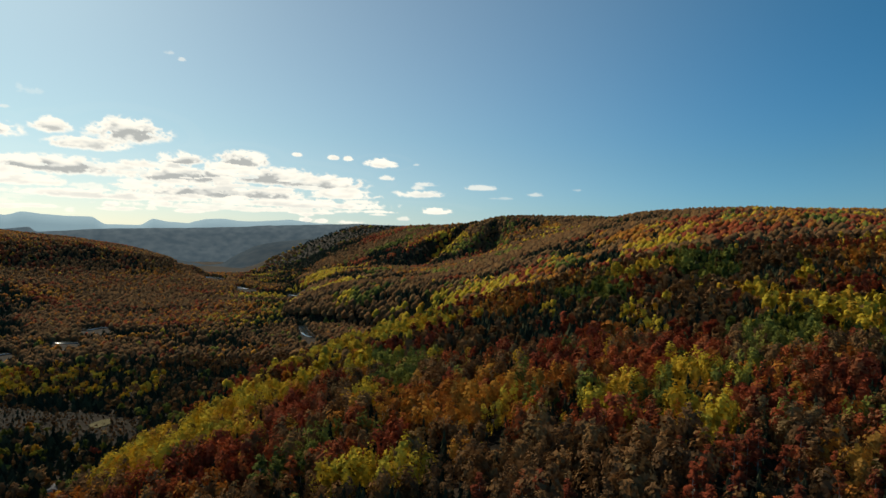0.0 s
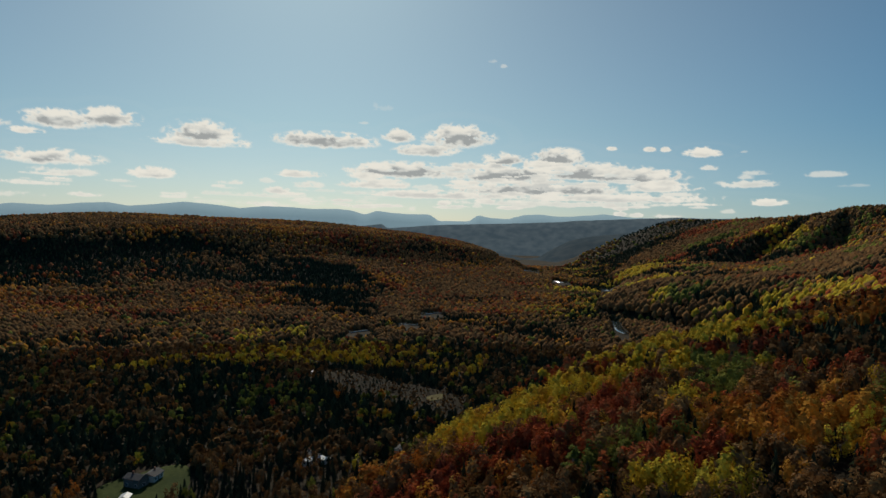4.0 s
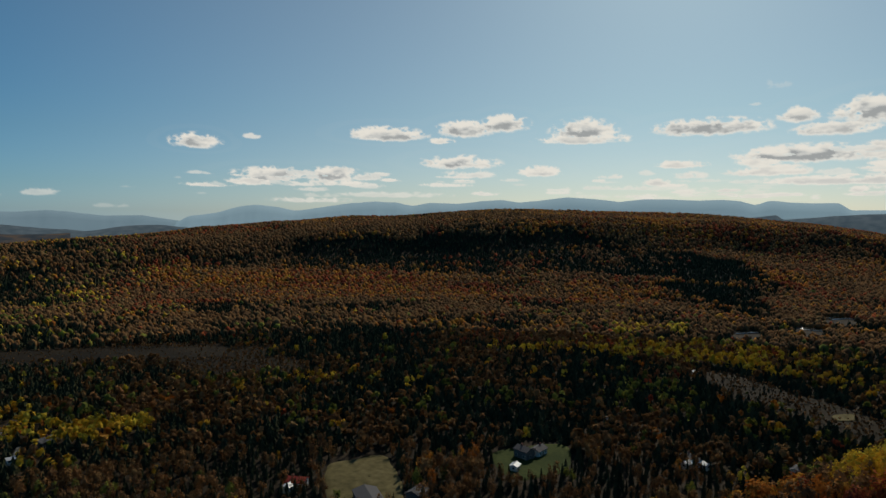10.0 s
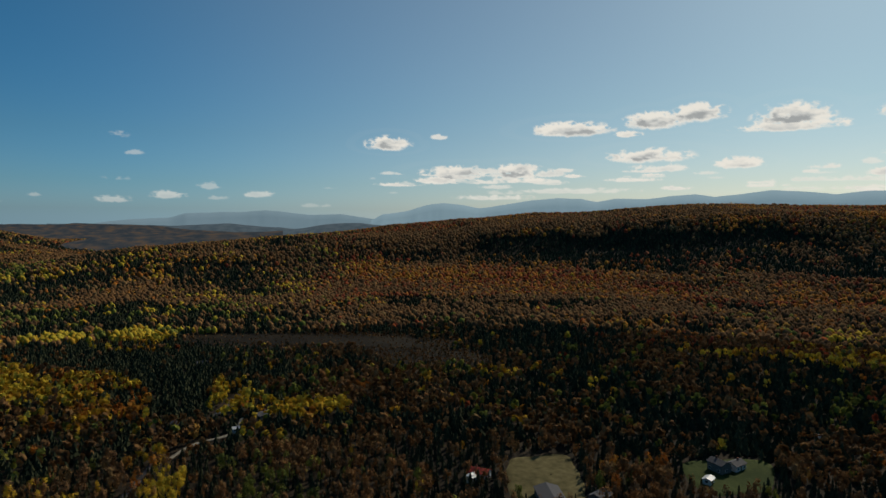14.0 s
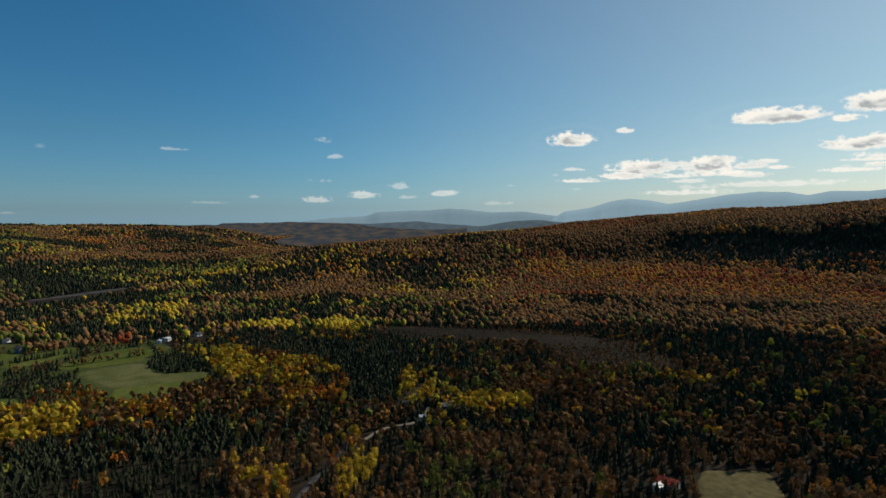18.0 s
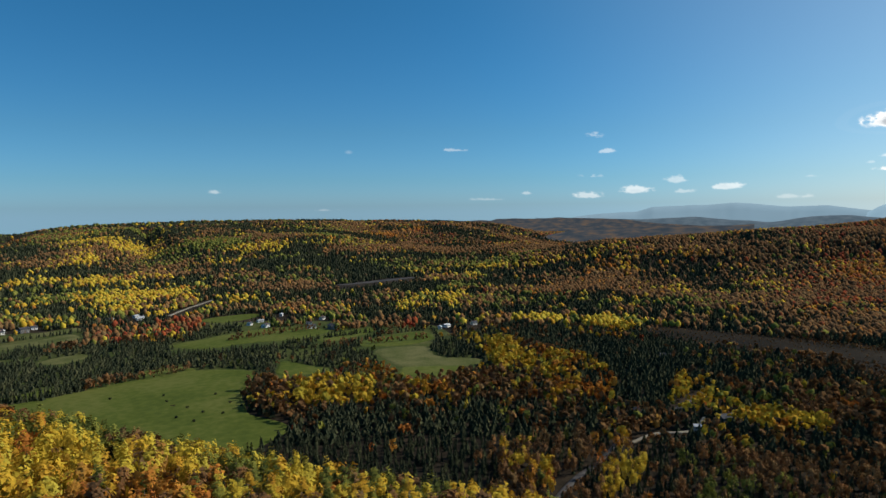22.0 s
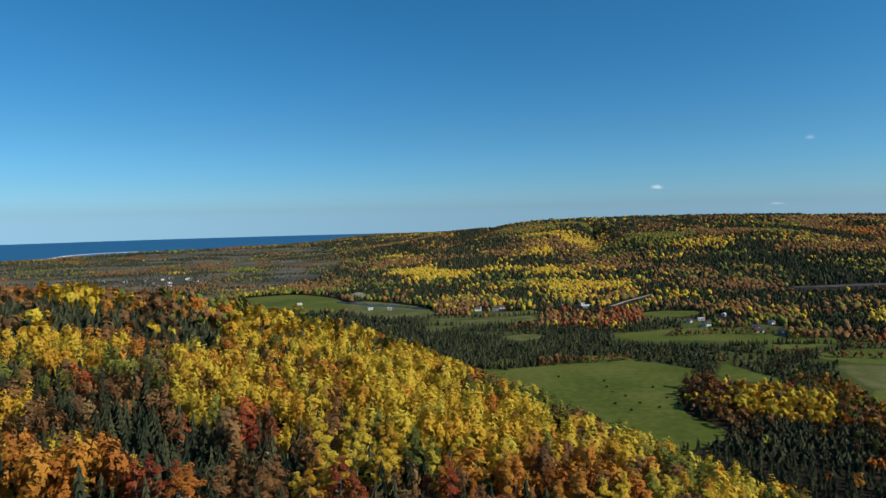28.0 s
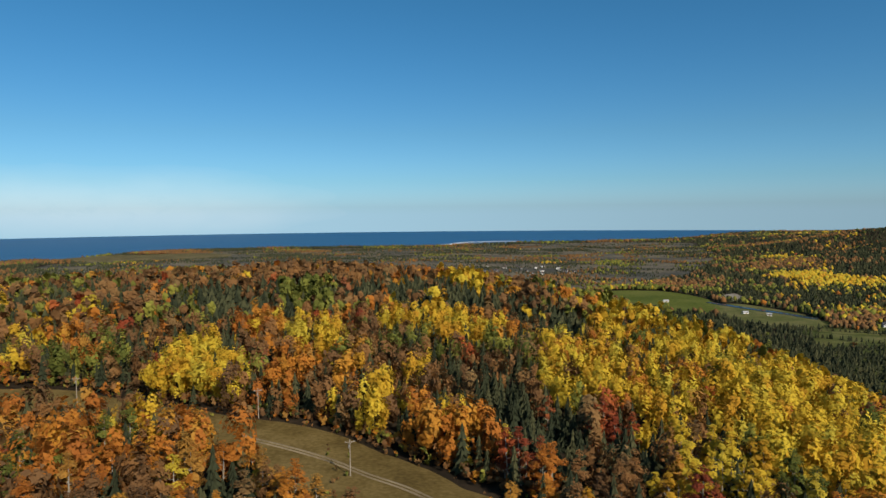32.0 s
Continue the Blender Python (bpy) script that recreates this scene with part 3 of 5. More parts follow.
def rounded(pts, closed, n=8):
    """A smooth line through points."""
    P, out, m = [Vector(p) for p in pts], [], len(pts)
    for k in range(m if closed else m - 1):
        q = [P[(k + i) % m] if closed else P[min(max(k + i, 0), m - 1)] for i in (-1, 0, 1, 2)]
        for u in range(n):
            t = u / n
            out.append(0.5 * (2 * q[1] + (q[2] - q[0]) * t + (2 * q[0] - 5 * q[1] + 4 * q[2] - q[3]) * t * t + (3 * q[1] - q[0] - 3 * q[2] + q[3]) * t ** 3))
    return out if closed else out + [P[-1]]


def patch(name, pts, mat, label, category, lift=0.5, rings=12, kind="structure", bare=True, clear=0.0):
    """A piece of open ground laid over the sheet."""
    edge = rounded(pts, True)
    x, y = np.array([p.x for p in edge]), np.array([p.y for p in edge])
    x, y = x + 5 * (fnoise(x, y, 18, 30) - 0.5), y + 5 * (fnoise(x, y, 18, 33) - 0.5)
    cx, cy = x.mean(), y.mean()
    s = np.linspace(0.02, 1, rings)[:, None]
    X, Y = cx + (x - cx)[None] * s, cy + (y - cy)[None] * s
    Z = height(X, Y) + lift
    Z[-1] -= lift + 0.6
    ob = new(name, grid_mesh(name, np.stack([X, Y, Z], -1), mat, wrap=True))
    if bare == "scrub":
        THIN.append(list(zip(x, y)))
    elif bare:
        OPEN.append(list(zip(x, y)))
        if clear:
            k = 1 - clear / np.hypot(x, y)
            OPEN.append(list(zip(x * k, y * k)))
    return tagged(ob, label, category, kind=kind)


def ribbon(name, pts, width, mat, label, category, lift=0.7, clear=0.0, side=4.0, kind="structure", level=None):
    """A road, track or river along a line; clear: how far the wood keeps off it on the hill's side."""
    line = rounded(pts, False)
    n = len(line)
    L, R = [], []
    for k, p in enumerate(line):
        d = (line[min(k + 1, n - 1)] - line[max(k - 1, 0)]).normalized()
        w = width * (0.85 + 0.3 * noise.noise((p.x / 40, p.y / 40, 3.0)))
        s = Vector((-d.y, d.x)) * w / 2
        L.append(p + s), R.append(p - s)
    cols = []
    for f in (0.0, 0.02, 0.35, 0.65, 0.98, 1.0):
        q = [a.lerp(b, f) for a, b in zip(L, R)]
        X, Y = np.array([v.x for v in q]), np.array([v.y for v in q])
        Z = (height(X, Y) + lift if level is None else np.full(n, level)) - (0.5 if f in (0.0, 1.0) else 0)
        cols.append(np.stack([X, Y, Z], -1))
    ob = new(name, grid_mesh(name, np.array(cols), mat))
    for k in range(0, n - 1, 2):
        e = min(k + 2, n - 1)
        quad = []
        for v, o in ((L[k], 1), (L[e], 1), (R[e], -1), (R[k], -1)):
            d = (L[k] - R[k]).normalized() * side * o
            quad.append(v + d)
        OPEN.append([tuple(v) for v in quad])
        if clear:
            for a, b in ((L[k], L[e]), (R[k], R[e]), (L[k], R[k])):
                OPEN.append([tuple(a), tuple(b), tuple(b * (1 - clear / b.length)), tuple(a * (1 - clear / a.length))])
    return tagged(ob, label, category, kind=kind)


# no wood where the haze-coloured backdrop hill covers the valley
OPEN.append([toward(q, 0, r_).xy[:] for q, r_ in ((15.2, 2600), (18, 2400), (24.8, 2400), (24.8, 4450), (15.2, 4450))])
# pastures on the valley floor
patch("pasture", [(-256, -433), (-321, -411), (-372, -383), (-384, -333), (-337, -308), (-300, -266), (-288, -228), (-236, -232), (-230, -294), (-216, -367)],
      M_GRASS, "wide mown green pasture between woods", "field", rings=24)
patch("hayfield", [(-316, -658), (-350, -645), (-398, -622), (-441, -625), (-427, -591), (-384, -601), (-342, -611), (-304, -610)],
      M_MEADOW, "long pale hayfield strip between hedges", "field", clear=24)
patch("hayfield", [(-335, -684), (-396, -662), (-466, -660), (-457, -637), (-386, -645), (-333, -657)],
      M_MEADOW, "narrow pale hayfield strip beside the road", "field", clear=24)
patch("pasture", [(-426, -481), (-468, -477), (-527, -469), (-563, -435), (-557, -385), (-514, -383), (-470, -419), (-431, -440)],
      M_GRASS, "broad green pasture with hedgerows", "field", clear=24)
patch("pasture", [(-520, -379), (-584, -360), (-567, -342), (-521, -347), (-496, -356)],
      M_GRASS, "green pasture strip between hedges", "field", clear=24)
patch("pasture", [(-504, -326), (-556, -317), (-586, -295), (-560, -268), (-522, -274), (-495, -305)],
      M_GRASS, "bright green pasture beside a farm track", "field", clear=24)
patch("meadow", [(-489, -296), (-520, -262), (-487, -232), (-491, -187), (-456, -201), (-436, -239), (-455, -265)],
      M_MEADOW, "rough pale meadow with worn tracks", "field", clear=24)
patch("pasture", [(-435, -241), (-451, -217), (-462, -199), (-438, -198), (-404, -221)],
      M_GRASS, "green grass at the edge of the meadow", "field", lift=0.9)
patch("pasture", [(-383, -319), (-419, -342), (-418, -324), (-410, -287), (-387, -299)],
      M_GRASS, "small green clearing between birches", "field", clear=24)
patch("pasture", [(-332, -407), (-352, -418), (-375, -403), (-368, -382), (-336, -392)],
      M_GRASS, "small green pasture behind firs", "field", clear=14)
patch("pasture", [(-250, -444), (-289, -440), (-286, -426), (-246, -422)],
      M_GRASS, "narrow green strip behind a row of firs", "field", clear=14)
patch("pasture", [(-555, -571), (-617, -548), (-604, -523), (-548, -531)],
      M_GRASS, "narrow green field strip below the slope", "field", clear=24)
patch("hayfield", [(-336, -527), (-360, -529), (-376, -517), (-363, -504), (-339, -506)],
      M_MEADOW, "narrow pale strip of stubble between trees", "field", clear=14)
patch("pasture", [(-173, -1000), (-260, -1010), (-301, -911), (-270, -775), (-186, -836)], M_GRASS, "green hayfield near the river", "field")
patch("gravel_bar", [(-272, -826), (-322, -873), (-365, -777), (-347, -690), (-273, -706)], M_MEADOW, "pale river flat with short grass", "river flat")
patch("gravel_bar", [(-320, -929), (-354, -973), (-354, -929), (-332, -888)], M_GRAVEL, "pale gravel bank beside the river", "gravel", lift=0.8)
patch("lawn", [(-273, 189), (-272, 212), (-264, 234), (-238, 215), (-235, 196), (-240, 180)], M_LAWN, "mown lawn round a house", "lawn")
patch("hayfield", [(-298, 111), (-301, 126), (-300, 139), (-281, 138), (-252, 131), (-239, 120), (-254, 96)], M_DRY, "pale cut hayfield walled in by dark woods", "field")
patch("clearing", [(-344, 445), (-323, 460), (-272, 449), (-231, 443), (-197, 426), (-187, 384), (-239, 389), (-296, 402)], M_HEATH, "brown rough clearing in the wood", "clearing", bare="scrub")
patch("clearing", [(-224, 415), (-220, 430), (-211, 419), (-215, 406)], M_DRY, "pale grass spot in the clearing", "clearing", lift=0.9, bare="scrub")
patch("heath", [(-692, -85), (-679, 15), (-646, 123), (-581, 116), (-597, 13), (-624, -72)], M_HEATH, "brown open heath below the hill", "heath", bare="scrub")
patch("heath", [(-587, 76), (-574, 135), (-531, 175), (-484, 151), (-522, 86)], M_HEATH, "brown open heath below the hill", "heath", bare="scrub")
patch("heath", [(-694, -89), (-675, -4), (-640, 79), (-602, 164), (-567, 150), (-591, 73), (-629, -25)], M_HEATH, "long brown strip of open heath", "heath", lift=0.8, bare="scrub")

FARM = [(-295, -638), (-361, -740), (-471, -625), (-568, -519), (-623, -383), (-624, -298), (-486, -193), (-394, -189), (-373, -308), (-378, -347), (-327, -403), (-253, -448)]
M_ROUGH = ground_material("rough_grass", [(0.3, (0.035, 0.05, 0.014)), (0.55, (0.06, 0.075, 0.02)), (0.8, (0.10, 0.10, 0.035))], 40)
patch("farmland", FARM, M_ROUGH, "green farmland between hedges and tree rows", "field", lift=0.25, rings=30, bare=False)
M_PLAIN = ground_material("coastal_scrub", [(0.3, (0.045, 0.048, 0.04)), (0.48, (0.075, 0.074, 0.06)), (0.6, (0.12, 0.105, 0.075)), (0.8, (0.17, 0.15, 0.105))], 110)
COAST_PLAIN = [toward(q, 0, r_).xy[:] for q, r_ in ((221, 900), (216, 1900), (206, 2300), (195, 2350), (184, 2350), (176, 2600), (168, 2750), (163, 2600), (161, 1900), (163, 1300), (168, 1080), (176, 950), (190, 860), (205, 850))]
patch("coastal_plain", COAST_PLAIN, M_PLAIN, "grey-brown open land round the small town", "plain", lift=0.3, rings=40, bare=False)

DENSE = [[(-227, -508), (-279, -622), (-328, -527), (-375, -433), (-309, -357)], [(-337, -401), (-381, -453), (-406, -404), (-432, -356), (-382, -315)], [(-374, -299), (-421, -336), (-440, -303), (-455, -269), (-405, -239)], [(-402, -543), (-484, -651), (-520, -578), (-556, -507), (-464, -425)], [(-439, -219), (-530, -265), (-542, -239), (-555, -214), (-462, -178)]]
patch("dry_field", [(1329, -1763), (1205, -1943), (829, -1996), (770, -1775), (1071, -1650)], M_DRY, "pale stubble field near the coast", "field", lift=1.0, bare=True)

M_CUT = ground_material("dry_brown_grass", [(0.3, (0.085, 0.06, 0.02)), (0.5, (0.125, 0.09, 0.03)), (0.75, (0.175, 0.128, 0.05))], 14)
# the cut through the wood on the shoulder
patch("power_line_cut", [(194, -225), (184, -229), (155, -229), (110, -213), (80, -198), (60, -193), (37, -182), (16, -164), (1, -147), (-11, -133),
                         (14, -108), (24, -116), (33, -125), (46, -135), (59, -149), (86, -167), (126, -189), (149, -185), (157, -182)],
      M_CUT, "dry brown grass in a straight cut through the wood", "clearing", lift=0.4)
CUT_AT = len(OPEN) - 1
M_RUT = ground_material("pale_track", [(0.3, (0.17, 0.135, 0.08)), (0.7, (0.28, 0.23, 0.15))], 8)
for off in (-0.9, 0.9):
    line = [(72, -178), (57, -171), (42, -163), (30, -154), (19, -146), (8, -135)]
    ribbon("track", [(px, py + off) for px, py in line], 0.8, M_RUT, "pale wheel rut of a dirt track", "track", lift=0.6, side=0.3)

# water
m_water, nd, lk, bs = material("river_water")
bs.inputs["Base Color"].default_value = (0.03, 0.045, 0.05, 1)
bs.inputs["Roughness"].default_value = 0.1
bs.inputs["Specular IOR Level"].default_value = 0.8
wv, geo, bp = nd.new("ShaderNodeTexNoise"), nd.new("ShaderNodeNewGeometry"), nd.new("ShaderNodeBump")
wv.inputs["Scale"].default_value, bp.inputs["Strength"].default_value = 0.4, 0.25
lk.new(geo.outputs["Position"], wv.inputs["Vector"])
lk.new(wv.outputs["Fac"], bp.inputs["Height"])
lk.new(bp.outputs["Normal"], bs.inputs["Normal"])
ribbon("river", [(-460, 838), (-457, 862), (-447, 874)], 16, m_water, "shallow river glinting in the valley", "river", lift=1.0, clear=68, side=3)
ribbon("river", [(-439, 739), (-426, 739), (-413, 742)], 13, m_water, "shallow river glinting in the valley", "river", lift=1.0, clear=58, side=3)
ribbon("river", [(-449, 635), (-446, 652), (-441, 667)], 13, m_water, "shallow river glinting in the valley", "river", lift=1.0, clear=58, side=3)
ribbon("river", [(-510, 1614), (-494, 1617), (-464, 1586)], 40, m_water, "shallow river glinting in the valley", "river", lift=1.0, clear=132, side=3)
ribbon("river", [(-651, 1856), (-691, 2009), (-685, 2035)], 50, m_water, "shallow river glinting in the valley", "river", lift=1.0, clear=168, side=3)
ribbon("river", [(-353, 1488), (-339, 1491), (-320, 1469)], 34, m_water, "shallow river glinting in the valley", "river", lift=1.0, clear=124, side=3)
ribbon("river", [(-169, 448), (-172, 470), (-168, 490), (-170, 512)], 9, m_water, "bend of the river at the foot of the hill", "river", lift=0.9, clear=45, side=2)
ribbon("river", [(-162, 825), (-176, 850), (-200, 930)], 13, m_water, "bend of the river at the foot of the hill", "river", lift=0.9, clear=95, side=3)
ribbon("river", [(-289, -875), (-313, -829), (-338, -790), (-364, -740)], 14, m_water, "pale river winding past gravel banks", "river", lift=1.0, clear=40)

# surf along the shore
M_FOAM = ground_material("surf", [(0.3, (0.5, 0.52, 0.52)), (0.7, (0.85, 0.86, 0.86))], 30)
ribbon("surf_line", [(409, -2645), (322, -2698), (223, -2713), (145, -2886)], 12, M_FOAM, "thin white line of surf along the shore", "surf", level=0.8)
ribbon("surf_line", [(183, -2752), (119, -2954), (11, -3045), (-128, -3061)], 34, M_FOAM, "broad white surf over a pale sand spit", "surf", level=0.9)
ribbon("surf_line", [(-670, -3028), (-790, -3036), (-905, -3058)], 30, M_FOAM, "thin white line of surf along the shore", "surf", level=0.8)
# roads
ribbon("road", [(-255, -71), (-282, -68), (-299, -64), (-326, -60), (-346, -59)], 3.6, M_ROAD, "worn grey road between birches", "road", clear=4, side=1.0)
ribbon("road", [(-404, -38), (-439, -29), (-470, -20)], 3.6, M_ROAD, "worn grey road between birches", "road", clear=4, side=1.0)
ribbon("drive", [(-341, -52), (-359, -43), (-372, -25), (-400, -20)], 2.6, M_GRAVEL, "gravel drive past the houses", "road", clear=7, side=1)
ribbon("road", [(-563, -627), (-617, -653), (-648, -665), (-693, -684)], 5.5, M_GRAVEL, "pale road leading to the river bridge", "road", clear=55)
ribbon("road", [(-947, -609), (-1006, -592), (-1058, -575)], 14, M_ROAD, "highway along the foot of the far slope", "road", clear=70)
ribbon("road", [(-915, -623), (-989, -586), (-1074, -563)], 14, M_ROAD, "highway along the foot of the far slope", "road", clear=70)

# yards round the farmhouses, open towards the hill
FARM_HOMES = [(-417, -707), (-436, -696), (-443, -693), (-542, -657), (-549, -490), (-571, -494), (-574, -429), (-616, -501), (-612, -439), (-618, -286), (-642, -264)]
for hx, hy in FARM_HOMES:
    far = math.hypot(hx, hy)
    for k in (1.0, 1 - 22 / far, 1 - 44 / far):
        OPEN.append([(hx * k - 11, hy * k - 11), (hx * k + 11, hy * k - 11), (hx * k + 11, hy * k + 11), (hx * k - 11, hy * k + 11)])

# ---------- forest ----------
VIEW = (-40.0, 224.0)     # bearings that can be seen past the hill's own back


def bearing(x, y):
    a = np.degrees(np.arctan2(-x, y))
    return np.where(a < -90, a + 360, a)


def scatter(d0, d1, gap):
    """Jittered places between two distances, without those hidden behind the land."""
    n = int(2 * d1 / gap)
    i, j = np.meshgrid(np.arange(n), np.arange(n))
    x = (i.ravel() + rng.random(n * n) * 0.95) * gap - d1
    y = (j.ravel() + rng.random(n * n) * 0.95) * gap - d1
    d, a = np.hypot(x, y), bearing(x, y)
    ok = (d >= d0) & (d < d1) & (a > VIEW[0]) & (a < VIEW[1])
    x, y, d, a = x[ok], y[ok], d[ok], a[ok]
    z = height(x, y)
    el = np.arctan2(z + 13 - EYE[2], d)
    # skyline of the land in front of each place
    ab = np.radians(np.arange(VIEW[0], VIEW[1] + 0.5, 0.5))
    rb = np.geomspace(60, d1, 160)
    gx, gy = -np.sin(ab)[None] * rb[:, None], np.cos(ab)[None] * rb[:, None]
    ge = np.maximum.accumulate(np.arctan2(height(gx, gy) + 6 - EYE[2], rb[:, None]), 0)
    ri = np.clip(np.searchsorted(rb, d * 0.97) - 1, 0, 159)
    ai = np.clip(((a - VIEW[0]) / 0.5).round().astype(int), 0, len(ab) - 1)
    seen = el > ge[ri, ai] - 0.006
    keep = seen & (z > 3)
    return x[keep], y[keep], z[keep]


STANDS = []


def stand(kind, *poly, strength=3.2):
    """A stand of one kind of tree, by its outline on the plan."""
    STANDS.append((kind, list(poly), strength))


# valley floor
stand("yellow", (-476, 362), (-488, 458), (-456, 541), (-397, 554), (-340, 587), (-274, 580), (-229, 555), (-213, 476), (-290, 478), (-347, 470), (-408, 410))
stand("yellow", (-368, 260), (-410, 290), (-397, 312), (-382, 333), (-345, 300))
stand("yellow", (-497, 499), (-546, 548), (-524, 584), (-503, 622), (-460, 569))
stand("orange", (-419, -127), (-526, -158), (-514, -123), (-504, -89), (-402, -72))
stand("yellow", (-412, -38), (-460, -42), (-454, -24), (-449, -6), (-403, -6))
stand("yellow", (-390, -4), (-428, -5), (-420, 19), (-412, 43), (-377, 39))
stand("yellow", (-424, 92), (-464, 101), (-460, 109), (-457, 118), (-418, 108))
stand("yellow", (-444, 140), (-474, 150), (-470, 163), (-465, 177), (-435, 165))
stand("yellow", (-353, 198), (-384, 215), (-383, 221), (-380, 226), (-351, 208), strength=1.6)
stand("yellow", (-433, -194), (-553, -247), (-568, -219), (-584, -192), (-457, -151), strength=1.8)
stand("yellow", (-451, -147), (-515, -167), (-518, -149), (-518, -130), (-454, -114), strength=1.6)
stand("yellow", (-384, -7), (-430, -8), (-432, 19), (-434, 46), (-387, 41))
stand("yellow", (-256, -95), (-290, -107), (-292, -93), (-293, -79), (-258, -70))
stand("yellow", (-266, -57), (-301, -64), (-302, -53), (-304, -43), (-269, -38))
stand("yellow", (-284, -74), (-318, -82), (-320, -78), (-321, -73), (-285, -65))
stand("yellow", (-293, -243), (-351, -290), (-372, -250), (-394, -210), (-329, -176), strength=0.8)
stand("brown", (-293, -243), (-351, -290), (-372, -250), (-394, -210), (-329, -176), strength=1.0)
stand("conifer", (-245, -548), (-310, -690), (-389, -533), (-465, -384), (-373, -308), strength=2.0)
stand("conifer", (-280, -400), (-397, -566), (-422, -515), (-448, -468), (-315, -331), strength=2.6)
stand("red", (-575, -316), (-638, -351), (-642, -343), (-646, -335), (-583, -303))
stand("conifer", (-151, -121), (-314, -251), (-346, -195), (-378, -139), (-251, -92), strength=1.8)
stand("conifer", (-224, -501), (-278, -619), (-312, -550), (-345, -481), (-283, -395), strength=2.4)
stand("conifer", (-67, -283), (-191, -797), (-306, -715), (-416, -636), (-270, -415), strength=2.4)
stand("conifer", (-439, -219), (-530, -265), (-541, -240), (-554, -217), (-461, -180), strength=3)
stand("yellow", (-455, -188), (-527, -163), (-529, -125), (-442, -75), (-398, -91), (-406, -134), strength=1.5)
stand("orange", (-327, -282), (-409, -351), (-410, -334), (-412, -316), (-330, -254), strength=1.9)
stand("yellow", (-320, -247), (-391, -300), (-393, -270), (-396, -241), (-325, -198), strength=1.8)
stand("yellow", (-349, -165), (-389, -183), (-389, -173), (-390, -162), (-351, -146), strength=1.9)
stand("yellow", (-370, -105), (-410, -116), (-412, -93), (-412, -70), (-373, -63), strength=1.6)
stand("yellow", (-401, -37), (-479, -45), (-480, -32), (-481, -19), (-402, -16), strength=2.1)
stand("yellow", (-364, -197), (-391, -211), (-393, -203), (-394, -195), (-366, -182), strength=1.9)
stand("red", (-266, -217), (-286, -232), (-287, -226), (-286, -218), (-268, -204), strength=2.6)
stand("brown", (-338, 20), (-478, 29), (-429, 108), (-378, 187), (-266, 132), strength=0.7)
stand("orange", (-455, -188), (-527, -163), (-529, -125), (-442, -75), (-398, -91), (-406, -134), strength=0.9)
stand("orange", (-320, -247), (-391, -300), (-393, -270), (-396, -241), (-325, -198), strength=1.8)
stand("orange", (-412, -38), (-460, -42), (-454, -24), (-449, -6), (-403, -6), strength=2.6)
stand("orange", (-390, -4), (-428, -5), (-420, 19), (-412, 43), (-377, 39), strength=2.4)
stand("orange", (-256, -95), (-290, -107), (-292, -93), (-293, -79), (-258, -70), strength=2.4)
stand("orange", (-266, -57), (-301, -64), (-302, -53), (-304, -43), (-269, -38), strength=2.4)
stand("orange", (-266, -169), (-435, -274), (-432, -236), (-431, -199), (-264, -123), strength=1.8)
stand("orange", (-340, -149), (-431, -188), (-428, -134), (-426, -81), (-335, -64), strength=1.4)
stand("brown", (-269, -126), (-417, -193), (-415, -128), (-411, -64), (-264, -42), strength=0.4)
stand("yellow", (-275, -129), (-350, -163), (-348, -129), (-347, -96), (-273, -76), strength=1.6)
# the spur's crest and foot
stand("conifer", (-688, -527), (-854, -654), (-905, -554), (-948, -453), (-764, -365), strength=1.4)
stand("brown", (-256, 272), (-276, 293), (-269, 304), (-262, 315), (-243, 293))
stand("orange", (-270, 166), (-295, 181), (-291, 188), (-286, 195), (-261, 179))
# slopes across the valley
stand("yellow", (-445, -43), (-462, -23), (-405, -8), (-354, -14), (-363, -32), strength=2.6)
stand("yellow", (-327, -67), (-351, -58), (-313, -42), (-266, -37), (-261, -51), strength=2.6)
stand("orange", (155, -193), (134, -196), (113, -204), (76, -180), (60, -171), (41, -147), (36, -129), (102, -126), strength=1.8)
stand("yellow", (207, -261), (209, -282), (191, -278), (158, -232), (170, -217), strength=2.4)
stand("yellow", (149, -260), (123, -287), (84, -202), (106, -206), (127, -221), strength=2.2)
stand("yellow", (43, -216), (33, -221), (26, -174), (36, -177), strength=2.4)
stand("yellow", (-114, 204), (-135, 293), (-120, 344), (-148, 614), (-98, 835), (-2, 515), (-5, 389), (-40, 348), (-60, 297), (-74, 239), (-79, 191), (-81, 188), strength=1.7)
stand("yellow", (-44, 174), (-36, 190), (-8, 196), (3, 174), (-1, 164), strength=2)
stand("yellow", (-6, 220), (10, 238), (27, 227), (21, 194), (2, 194), strength=1.8)
# these three spruce stands darken the big hill where its scarp lies in shade
stand("conifer", (-1022, 1234), (-849, 1266), (-618, 992), (-470, 729), (-561, 769), (-779, 942), strength=3.4)
stand("conifer", (-943, 1507), (-823, 1672), (-734, 1857), (-653, 1588), (-770, 1480), (-886, 1419), strength=2.2)
stand("conifer", (-1399, 205), (-1419, 367), (-1403, 494), (-1383, 663), (-1290, 867), (-1189, 1093), (-1104, 1159), (-989, 1236), (-849, 1266), (-710, 1059), (-769, 963), (-863, 908), (-922, 850), (-1010, 680), (-1120, 537), (-1219, 429), (-1261, 326), (-1260, 206), strength=5)
stand("conifer", (-819, 891), (-935, 1016), (-900, 1107), (-858, 1191), (-751, 1044), strength=2)
